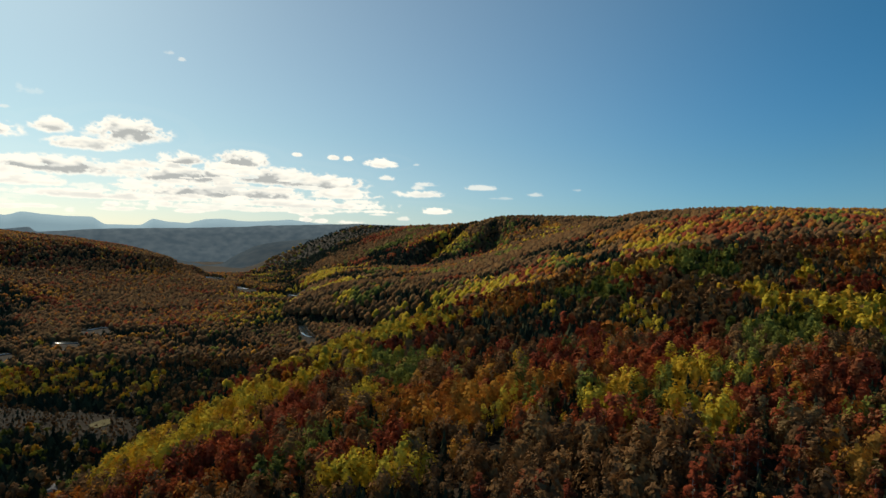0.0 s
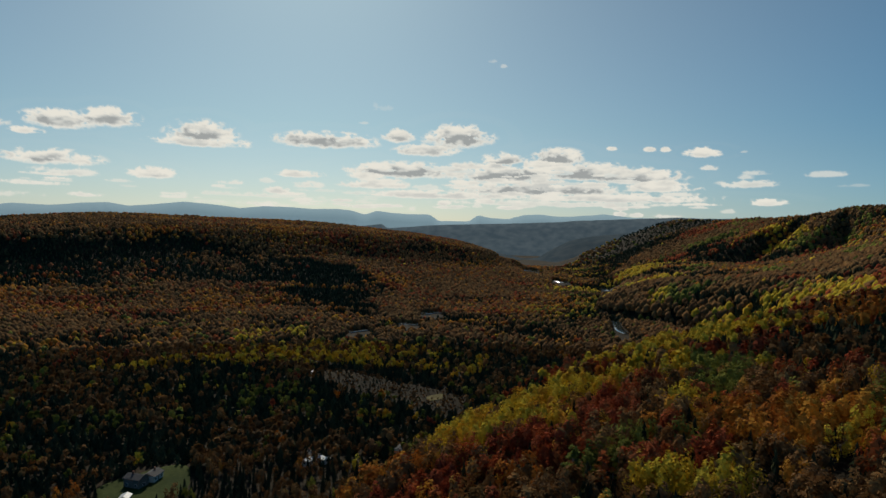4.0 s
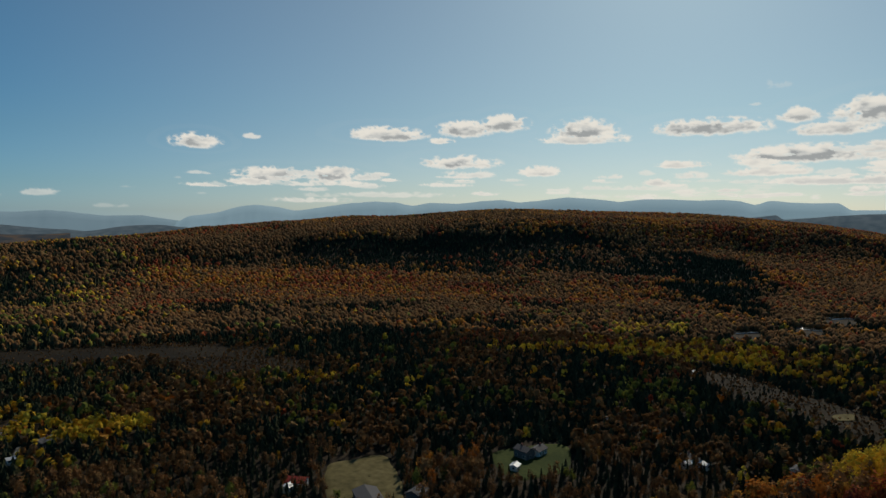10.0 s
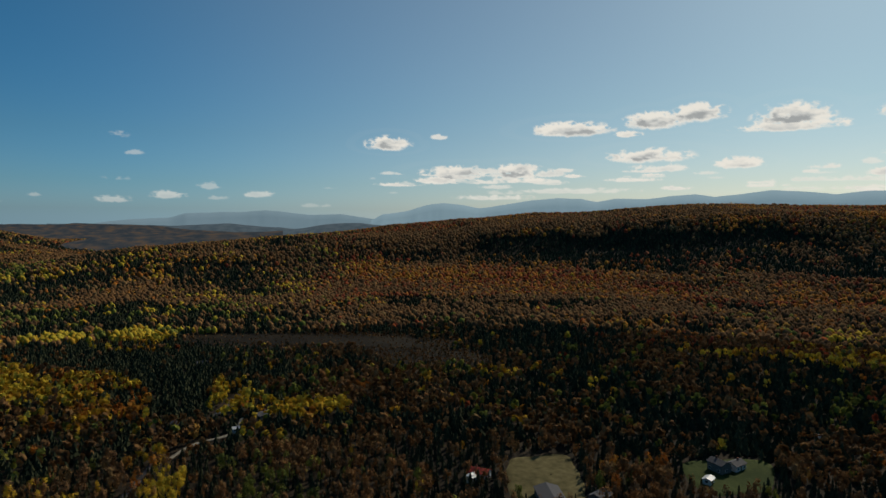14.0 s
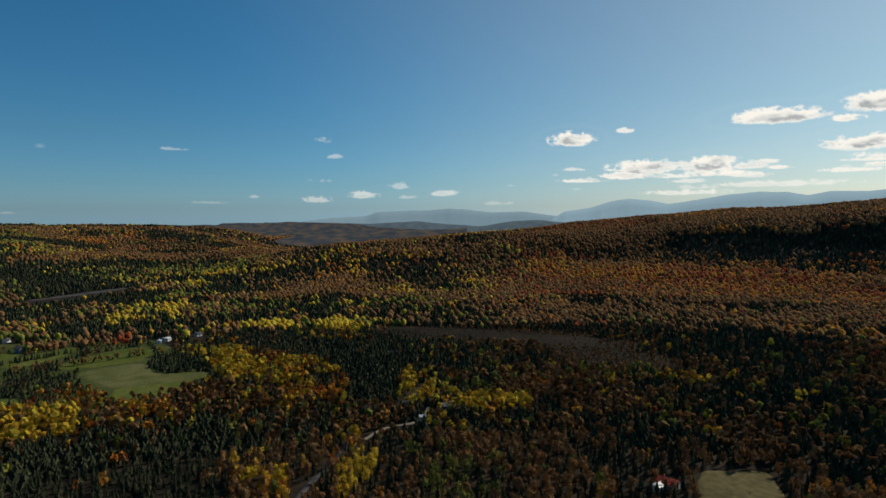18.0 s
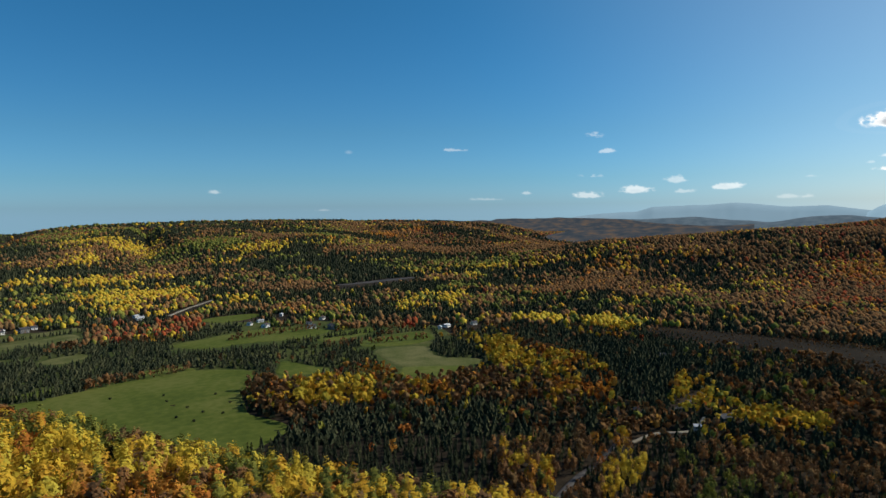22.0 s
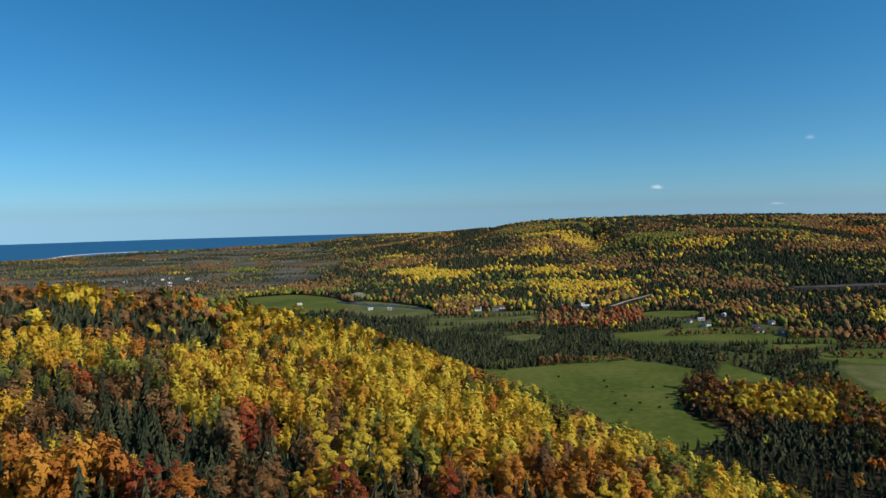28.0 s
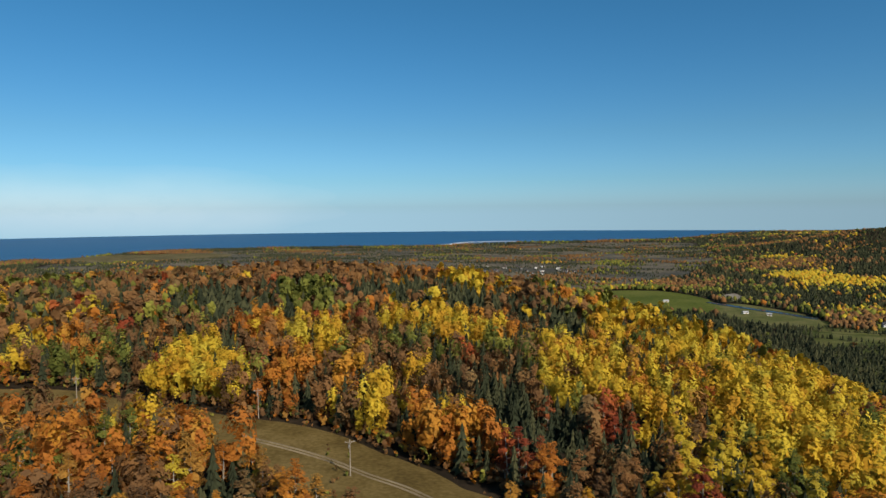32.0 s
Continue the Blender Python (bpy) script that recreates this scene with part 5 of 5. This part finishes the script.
        me = mesh_from(name, verts, flat, np.full(n * tris, 3), [LEAF[kind]], False, tone)
    else:
        # small and far: lumpy rounded crowns
        m = 5 if tris > 1 else 4
        tall, rad = tall * 0.86, rad * 1.22
        rows = ((0.2, 0.9), (0.66, 0.92))
        ang = np.linspace(0, 6.283, m, endpoint=False)[None] + rng.random((n, 1)) * 6
        rings = []
        for f, g in rows:
            ang = ang + math.pi / m
            rj = rad[:, None] * g * np.where((np.arange(m) + len(rings)) % 2, 0.8, 1.08)[None] * rng.uniform(0.75, 1.2, (n, m))
            zz = z[:, None] + tall[:, None] * (f + rng.uniform(-0.1, 0.1, (n, m)))
            rings.append(np.stack([x[:, None] + rj * np.cos(ang), y[:, None] + rj * np.sin(ang), zz], -1))
        top = np.stack([x + rng.normal(size=n) * 0.6, y + rng.normal(size=n) * 0.6, z + tall * rng.uniform(0.93, 1.08, n)], -1)[:, None]
        verts = np.concatenate([*rings, top], 1).reshape(-1, 3)
        base, nr = [], len(rows)
        for k in range(m):
            q = (k + 1) % m
            for t in range(nr - 1):
                base += [(t * m + k, t * m + q, t * m + m + k), (t * m + q, t * m + m + q, t * m + m + k)]
            base.append(((nr - 1) * m + k, (nr - 1) * m + q, nr * m))
        F = (np.arange(n)[:, None, None] * (nr * m + 1) + np.array(base)[None]).reshape(-1, 3)
        me = mesh_from(name, verts, F.ravel(), np.full(len(F), 3), [LEAF[kind]], True, np.repeat(rng.random(n), nr * m + 1))
    tagged(new(name, me), label, "trees", kind="stuff")


WORDS = {"yellow": "yellow autumn birches and aspens", "orange": "orange autumn maples", "red": "deep red autumn maples", "green": "still green aspens turning yellow",
         "brown": "russet and half-bare broadleaf trees", "conifer": "dark green spruces and firs"}
BELTS = [(95, 340, 4.3, 260, "close", "on the near hillside", 1.05), (340, 680, 4.5, 56, "middle", "on hillside and valley floor", 1.4), (680, 1150, 5.0, 2, "valley", "across the valley", 1.26),
         (1150, 2450, 6.3, 1, "slope", "on the opposite slopes", 1.3), (2450, 4400, 16, 1, "far", "on the far hills", 2.3)]

# --- single trees close to the hovering place: trunk and crown each ---
TREE_NAMES = {"yellow": ("birch_tree", "yellow autumn birch with a pale slender trunk", "tree", "yellow birches on the near hillside"),
              "orange": ("maple_tree", "orange autumn maple with a rounded crown", "tree", "orange maples on the near hillside"),
              "red": ("red_maple_tree", "deep red autumn maple with a rounded crown", "tree", "red maples on the near hillside"),
              "green": ("aspen_tree", "green aspen turning yellow on a pale trunk", "tree", "green aspens on the near hillside"),
              "brown": ("half_bare_tree", "russet half-bare broadleaf tree with grey limbs", "tree", "half-bare trees on the near hillside"),
              "conifer": ("spruce_tree", "dark green pointed spruce among autumn trees", "tree", "spruces on the near hillside")}


def tube(bm, a, b, r0, r1, n=5):
    a, b = Vector(a), Vector(b)
    q = (b - a).to_track_quat("Z", "Y").to_matrix()
    lo = [bm.verts.new(a + q @ Vector((r0 * math.cos(k * 6.283 / n), r0 * math.sin(k * 6.283 / n), 0))) for k in range(n)]
    hi = [bm.verts.new(b + q @ Vector((r1 * math.cos(k * 6.283 / n), r1 * math.sin(k * 6.283 / n), 0))) for k in range(n)]
    for k in range(n):
        bm.faces.new((lo[k], lo[(k + 1) % n], hi[(k + 1) % n], hi[k]))
    bm.faces.new(hi)


def part(name, bm, mat, parent, label=""):
    me = bpy.data.meshes.new(name)
    bm.to_mesh(me)
    bm.free()
    me.materials.append(mat)
    ob = new(name, me)
    ob.parent = parent
    if label:
        tagged(ob, label)
    return ob


def tree(kind):
    """One tree, 1 m wide for 10 m of height units: a tapered trunk with limbs, a crown of leaf tufts."""
    con = kind == "conifer"
    name, label, category, group = TREE_NAMES[kind]
    root = tagged(new(name), label, category, group)
    H, R = 14.0, (1.8 if con else random.uniform(2.5, 3.3))
    bm = bmesh.new()
    lean = Vector((random.uniform(-0.5, 0.5), random.uniform(-0.5, 0.5), 0))
    mid = Vector((0, 0, H * 0.5)) + lean
    tube(bm, (0, 0, -0.6), mid, 0.2, 0.13)
    tube(bm, mid, Vector((0, 0, H * 0.93)) + lean * 1.3, 0.13, 0.03)
    clumps = []
    n_limb = 0 if con else 12
    for k in range(n_limb):
        f = 0.2 + 0.72 * k / (n_limb - 1) + random.uniform(-0.03, 0.03)
        ang = k * 2.4 + random.uniform(-0.4, 0.4)
        reach = R * (0.55 + 0.45 * math.sin(math.pi * min(1, (f - 0.18) / 0.8))) * random.uniform(0.55, 1.0) * (1.15 - 0.75 * max(0, f - 0.6) / 0.4)
        a = Vector((0, 0, H * f * 0.92)) + lean * f
        b = a + Vector((math.cos(ang) * reach * 0.8, math.sin(ang) * reach * 0.8, reach * 0.45))
        tube(bm, a, b, 0.07, 0.02, 3)
        clumps.append((b, random.uniform(0.8, 1.3)))
        clumps.append((a.lerp(b, 0.55) + Vector((0, 0, 0.5)), random.uniform(0.55, 0.95)))
    part("trunk", bm, M_DARKBARK if con or kind == "brown" else M_BARK, root)
    per = 62 if kind != "brown" else 52
    if con:
        # drooping whorls of branches, each a long narrow spray, plus tufts at their tips
        n = 180
        h = np.sort(rng.random(n)) ** 1.15
        ang = np.arange(n) * 2.4 + rng.uniform(-0.3, 0.3, n)
        r = R * (1.03 - h) * rng.uniform(0.75, 1.15, n) + 0.06
        zz = H * (0.05 + 0.95 * h)
        C = np.stack([r * np.cos(ang), r * np.sin(ang), zz - 0.28 * r], 1)
        side = np.stack([-np.sin(ang), np.cos(ang), 0 * ang], 1) * (0.14 + 0.28 * (1 - h))[:, None]
        root_ = np.stack([0 * r, 0 * r, zz + 0.25], 1)
        mid_ = root_ * 0.45 + C * 0.55
        S1 = np.stack([root_, mid_ + side, C], 1)
        S2 = np.stack([root_, C, mid_ - side], 1)
        T = np.concatenate([S1, S2, tuft_tris(mid_ + rand_dirs(n) * 0.15, 0.3 - 0.15 * h, C * np.array([1, 1, 0]) + np.array([0, 0, 0.6]))])
        C = T[:, 0]
    else:
        clumps.append((Vector((0, 0, H * 0.97)) + lean, 0.9))
        C = np.concatenate([np.array(c) + rand_dirs(per) * rng.uniform(0.45, 1.0, (per, 1)) * np.array([1.0, 1.0, 0.8]) * s for c, s in clumps])
        size = np.full(len(C), 0.25)
        T = tuft_tris(C, size, C * np.array([1, 1, 0.9]) - np.array([0, 0, H * 0.5]))
    me = mesh_from("crown", T.reshape(-1, 3), np.arange(len(T) * 3), np.full(len(T), 3), [LEAF[kind]], False)
    crown = new("crown", me)
    crown.parent = root
    return root


SINGLE = 220
for d0, d1, gap, tris, word, where, wide in BELTS:
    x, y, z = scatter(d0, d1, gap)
    bare = (home_hill(x, y) > 6) & (rng.random(len(x)) < 0.2) if word == "close" else np.zeros(len(x), bool)
    for poly in OPEN:
        px, py = np.array(poly).T
        near = (x > px.min()) & (x < px.max()) & (y > py.min()) & (y < py.max())
        bare[near] |= inside(x[near], y[near], poly)
    for poly, share in ((FARM, 0.37), (COAST_PLAIN, 0.53)):
        thin = inside(x, y, poly)
        for keep in DENSE:
            thin &= ~inside(x, y, keep)
        bare |= thin & (fnoise(x * 0.6 + y * 0.5, y - x * 0.3, 60, 95) + 0.35 * (rng.random(len(x)) - 0.5) < share)
    for poly in THIN:
        bare |= inside(x, y, poly) & (rng.random(len(x)) < 0.15)
    x, y, z = x[~bare], y[~bare], z[~bare]
    kd = kinds_at(x, y, z)
    for k, kind in enumerate(KINDS):
        s = np.flatnonzero(kd == k)
        if word == "close":
            order = s[np.argsort(np.hypot(x[s], y[s]))]
            one, s = order[:SINGLE], order[SINGLE:]
            models = [tree(kind) for _ in range(4)]
            for n, q in enumerate(one):
                f = random.uniform(0.68, 1.22) * (0.72 if kind == "conifer" else 0.95)
                m = pose(x[q], y[q], z[q] - 0.1, 0, 0, random.uniform(0, 360)) @ Matrix.Diagonal((f * random.uniform(1.0, 1.3), f * random.uniform(1.0, 1.3), f, 1))
                if n < 4:
                    models[n].matrix_basis = m
                else:
                    src = models[n % 4]
                    keep = src.matrix_basis.copy()
                    src.matrix_basis = Matrix()
                    copy_thing(src, m)
                    src.matrix_basis = keep
        if word == "middle":
            up = home_hill(x[s], y[s]) > 6
            h = s[up & (rng.random(len(s)) < 0.72)]
            s = s[~up]
            forest("%s_forest_hill_middle" % kind, (x[h], y[h], z[h]), kind, 80 if kind != "brown" else 60, WORDS[kind] + " on the hill", 1.2)
        forest("%s_forest_%s" % (kind, word), (x[s], y[s], z[s]), kind, tris, WORDS[kind] + " " + where, wide)

# ---------- brush along the cut ----------
CUT = OPEN[CUT_AT]
bx, by = np.array(CUT).T
gx, gy = rng.uniform(bx.min() - 8, bx.max() + 8, 15000), rng.uniform(by.min() - 8, by.max() + 8, 15000)
within = inside(gx, gy, CUT)
ex, ey = np.roll(bx, -1) - bx, np.roll(by, -1) - by
f_ = np.clip(((gx[:, None] - bx) * ex + (gy[:, None] - by) * ey) / (ex * ex + ey * ey + 1e-9), 0, 1)
edge_d = np.min(np.hypot(gx[:, None] - bx - f_ * ex, gy[:, None] - by - f_ * ey), 1)
ok = rng.random(len(gx)) < np.where(within, np.where(edge_d < 2.5, 0.3, 0.04 * (fnoise(gx, gy, 12, 97) > 0.6)), np.where(edge_d < 7, 0.5, 0.0))
gx, gy, tall_side = gx[ok], gy[ok], ~within[ok]
kd = rng.choice([1, 4, 4, 4, 3], len(gx))
for k in (1, 3, 4):
    for q, size_, words in (((kd == k) & ~tall_side, 0.13, "low autumn brush in the cut"), ((kd == k) & tall_side, 0.26, "waist-high autumn brush along the wood's edge")):
        forest("%s_brush" % KINDS[k], (gx[q], gy[q], height(gx[q], gy[q])), KINDS[k], 30, words, 1.4, size_)

# ---------- hedgerows between the fields ----------
HEDGES = [("conifer", [(-323, -674), (-382, -650), (-450, -626)]), ("conifer", [(-249, -431), (-271, -420), (-296, -413)]), ("brown", [(-296, -413), (-332, -402), (-369, -389)]),
          ("conifer", [(-408, -517), (-437, -503), (-460, -484)]), ("brown", [(-473, -447), (-518, -427), (-552, -402)]), ("conifer", [(-481, -383), (-521, -366), (-556, -345)]),
          ("brown", [(-478, -342), (-513, -309), (-549, -274)]), ("conifer", [(-410, -429), (-454, -388), (-478, -342)]), ("conifer", [(-308, -634), (-365, -594), (-425, -565)])]
for kind, line in HEDGES:
    pts = rounded(line, False, 40)
    hx, hy = [], []
    for p in pts:
        if rng.random() < 0.75:
            hx.append(p.x + rng.normal() * 1.5), hy.append(p.y + rng.normal() * 1.5)
    hx, hy = np.array(hx), np.array(hy)
    forest("hedgerow_middle", (hx, hy, height(hx, hy)), kind, 26, "row of small dark trees between pastures", 0.9)

# ---------- houses, poles and small things ----------
M_WHITE = plain_material("white_siding", (0.75, 0.75, 0.72), 0.6, vary=0.08)
M_GREYWALL = plain_material("grey_siding", (0.15, 0.15, 0.145), 0.7, vary=0.12)
M_DARKROOF = plain_material("dark_shingles", (0.06, 0.06, 0.065), 0.85, scale=3)
M_REDROOF = plain_material("red_metal_roof", (0.42, 0.05, 0.03), 0.5, vary=0.15)
M_TINROOF = plain_material("pale_metal_roof", (0.45, 0.47, 0.48), 0.55, 0.2, vary=0.12)
M_PANE = plain_material("window_glass", (0.03, 0.04, 0.05), 0.08, vary=0.1)
M_DOOR = plain_material("brown_door", (0.16, 0.09, 0.05), 0.6)
M_BRICK = plain_material("chimney_brick", (0.28, 0.12, 0.08), 0.9)
M_POLE = plain_material("weathered_pole", (0.27, 0.24, 0.2), 0.9, scale=4)
M_METAL = plain_material("galvanised_metal", (0.4, 0.41, 0.42), 0.45, 0.8, vary=0.1)


def box(bm, x0, y0, z0, x1, y1, z1, bevel=0.0):
    v = [bm.verts.new((x, y, z)) for z in (z0, z1) for x, y in ((x0, y0), (x1, y0), (x1, y1), (x0, y1))]
    f = [bm.faces.new([v[i] for i in q]) for q in ((3, 2, 1, 0), (4, 5, 6, 7), (0, 1, 5, 4), (1, 2, 6, 5), (2, 3, 7, 6), (3, 0, 4, 7))]
    if bevel:
        bmesh.ops.bevel(bm, geom=list({e for q in f for e in q.edges}), offset=bevel, segments=1, affect="EDGES")


def house(name, label, category, group, w, l, h, wall, roof, rise=0.45, chimney=True):
    """A gabled house: walls, two roof slabs, door, windows with panes, chimney."""
    root = tagged(new(name), label, category, group)
    bm = bmesh.new()
    top = h + w / 2 * rise
    v = [bm.verts.new(p) for p in ((-w / 2, -l / 2, -1), (w / 2, -l / 2, -1), (w / 2, -l / 2, h), (0, -l / 2, top), (-w / 2, -l / 2, h))]
    f = bm.faces.new(v)
    ext = bmesh.ops.extrude_face_region(bm, geom=[f])
    bmesh.ops.translate(bm, verts=[g for g in ext["geom"] if isinstance(g, bmesh.types.BMVert)], vec=(0, l, 0))
    bmesh.ops.recalc_face_normals(bm, faces=bm.faces)
    part("wall", bm, wall, root)
    slabs = []
    for sgn in (-1, 1):
        bm = bmesh.new()
        e, o, t = 0.5, 0.45, 0.22
        a = [(0, -l / 2 - o, top + t), (sgn * (w / 2 + e), -l / 2 - o, h - e * rise + t), (sgn * (w / 2 + e), -l / 2 - o, h - e * rise), (0, -l / 2 - o, top + 0.01)]
        lo = [bm.verts.new(p) for p in a]
        hi = [bm.verts.new((p[0], -p[1], p[2])) for p in a]
        bm.faces.new(lo), bm.faces.new(hi)
        for k in range(4):
            bm.faces.new((lo[k], lo[(k + 1) % 4], hi[(k + 1) % 4], hi[k]))
        bmesh.ops.recalc_face_normals(bm, faces=bm.faces)
        slabs.append(part("roof", bm, roof, root))
    if chimney:
        bm = bmesh.new()
        box(bm, -0.35, l * 0.2 - 0.35, top - 0.6, 0.35, l * 0.2 + 0.35, top + 1.1, 0.04)
        part("chimney", bm, M_BRICK, slabs[0])
    bm = bmesh.new()
    box(bm, w / 2 - 0.02, -0.5, 0.0, w / 2 + 0.07, 0.5, 2.1, 0.02)
    part("door", bm, M_DOOR, root)
    for sgn in (-1, 1):
        for y in (-l * 0.3, l * 0.3):
            bm = bmesh.new()
            x0 = sgn * (w / 2 + 0.03)
            box(bm, x0 - 0.06, y - 0.7, 0.9, x0 + 0.06, y + 0.7, 2.2, 0.02)
            fr = part("window", bm, M_WHITE, root)
            bm = bmesh.new()
            box(bm, x0 + sgn * 0.06 - 0.015, y - 0.58, 1.02, x0 + sgn * 0.06 + 0.015, y + 0.58, 2.08)
            part("pane", bm, M_PANE, fr)
    for sgn in (-1, 1):
        bm = bmesh.new()
        y0 = sgn * (l / 2 + 0.03)
        box(bm, -0.7, y0 - 0.06, 1.0, 0.7, y0 + 0.06, 2.2, 0.02)
        fr = part("window", bm, M_WHITE, root)
        bm = bmesh.new()
        box(bm, -0.58, y0 + sgn * 0.06 - 0.015, 1.1, 0.58, y0 + sgn * 0.06 + 0.015, 2.1)
        part("pane", bm, M_PANE, fr)
    return root


def settle(model, places, turns):
    """Puts a model at the first place and copies of it at the others."""
    for n, ((px, py), turn) in enumerate(zip(places, turns)):
        m = pose(px, py, hz(px, py) + 0.3, 0, 0, turn)
        if n == 0:
            model.matrix_basis = m
        else:
            copy_thing(model, m)


HOMES = "scattered valley houses"
settle(house("house", "white wooden house with a dark shingle roof", "house", HOMES, 5.8, 8.0, 2.9, M_WHITE, M_DARKROOF),
       [(-259, 210), (-214, 271), (-388, -55), (-548, -58), (-558, -414), (-546, -465), (-508, -658), (-408, -695), (-178, 302)], [20, 75, 130, 10, 60, 95, 30, 80, 15])
settle(house("farmhouse", "white wooden farmhouse with a dark roof beside the fields", "house", HOMES, 4.6, 6.0, 2.7, M_WHITE, M_DARKROOF), FARM_HOMES[::2], [20, 70, 110, 35, 95, 60])
settle(house("farm_shed", "long white farm shed with a pale metal roof", "shed", "barns and sheds", 3.8, 7.0, 2.2, M_WHITE, M_TINROOF, 0.35, False), FARM_HOMES[1::2], [80, 100, 65, 120, 75])
settle(house("house", "grey two-storey house with a dark roof", "house", HOMES, 6.2, 8.5, 4.2, M_GREYWALL, M_DARKROOF), [(-259, 201), (-392, -9), (-426, -683), (-562, -391), (-241, 130)], [100, 40, 75, 150, 30])
settle(house("house", "white house with a red metal roof", "house", HOMES, 6.5, 8.5, 2.9, M_WHITE, M_REDROOF), [(-281, 90)], [140])
settle(house("barn", "white barn with a pale metal roof", "barn", "barns and sheds", 3.6, 6.5, 2.1, M_WHITE, M_TINROOF, 0.5, False), [(-536, -641), (-234, -880), (-530, -636), (-299, -781), (-604, -286), (-616, -283), (-423, -687)], [80, 95, 60, 100, 110, 85, 90])
settle(house("shed", "small white shed with a pale metal roof", "shed", "barns and sheds", 3.6, 5, 2.4, M_WHITE, M_TINROOF, 0.4, False),
       [(-248, 187), (-205, 270), (-210, 263), (-282, 283), (-340, 433), (-375, -22), (-548, -58), (-320, -766), (-278, 85)], [35, 80, 10, 45, 60, 15, 90, 70, 50])
settle(house("farm_building", "long low building with a dark roof beside the hayfield", "building", "barns and sheds", 10, 26, 3.2, M_GREYWALL, M_DARKROOF, 0.3, False), [(-244, 110)], [80])
rnd = random.Random(5)
town = [tuple(Vector((-25, -1364)) + Vector((rnd.uniform(-1, 1) * 130, rnd.uniform(-1, 1) * 100))) for _ in range(26)] + [(-108, -1347), (-160, -1358), (-144, -1400), (-171, -1322)]
settle(house("town_house", "small white house in a distant village", "house", "houses of the village", 5.5, 7.5, 2.8, M_WHITE, M_DARKROOF), town[::2], [rnd.uniform(0, 180) for _ in town])
settle(house("town_house", "small grey house in a distant village", "house", "houses of the village", 5.5, 8, 2.8, M_GREYWALL, M_DARKROOF), town[1::2], [rnd.uniform(0, 180) for _ in town])


def utility_pole():
    root = tagged(new("utility_pole"), "weathered wooden utility pole in the cut", "utility pole", "poles along the cut")
    bm = bmesh.new()
    tube(bm, (0, 0, -0.5), (0, 0, 9.2), 0.17, 0.11, 8)
    part("pole", bm, M_POLE, root)
    bm = bmesh.new()
    box(bm, -1.25, -0.24, 8.35, 1.25, -0.11, 8.52, 0.015)
    part("crossarm", bm, M_POLE, root)
    for x in (-1.05, 0.0, 1.05):
        bm = bmesh.new()
        tube(bm, (x, -0.17, 8.52), (x, -0.17, 8.8), 0.06, 0.03, 6)
        part("insulator", bm, M_METAL, root)
    for sgn in (-1, 1):
        bm = bmesh.new()
        tube(bm, (sgn * 0.7, -0.17, 8.36), (0, -0.13, 7.75), 0.025, 0.025, 4)
        part("brace", bm, M_METAL, root)
    bm = bmesh.new()
    tube(bm, (0.26, 0, 7.0), (0.26, 0, 7.7), 0.14, 0.14, 8)
    part("switch_box", bm, M_METAL, root)
    return root


settle(utility_pole(), [(34, -153), (72, -195), (143, -213)], [25, 30, 35])


def shrub():
    root = tagged(new("shrub"), "small dark round shrub in the pasture", "shrub", "shrubs in the pasture")
    bm = bmesh.new()
    for k in range(4):
        tube(bm, (0, 0, -0.2), (math.cos(k * 1.6) * 0.5, math.sin(k * 1.6) * 0.5, 0.9), 0.04, 0.015, 3)
    part("stem", bm, M_DARKBARK, root)
    C = rand_dirs(90) * np.array([1.0, 1.0, 0.75]) * rng.uniform(0.6, 1.05, (90, 1))
    T = tuft_tris(C + np.array([0, 0, 0.75]), np.full(90, 0.3), C)
    crown = new("crown", mesh_from("crown", T.reshape(-1, 3), np.arange(270), np.full(90, 3), [LEAF["conifer"]]))
    crown.parent = root
    return root


settle(shrub(), [(-288, -376), (-298, -336), (-293, -313), (-290, -297), (-293, -284), (-323, -319), (-312, -296), (-307, -349), (-275, -289), (-276, -304), (-309, -284)], list(range(0, 330, 30)))
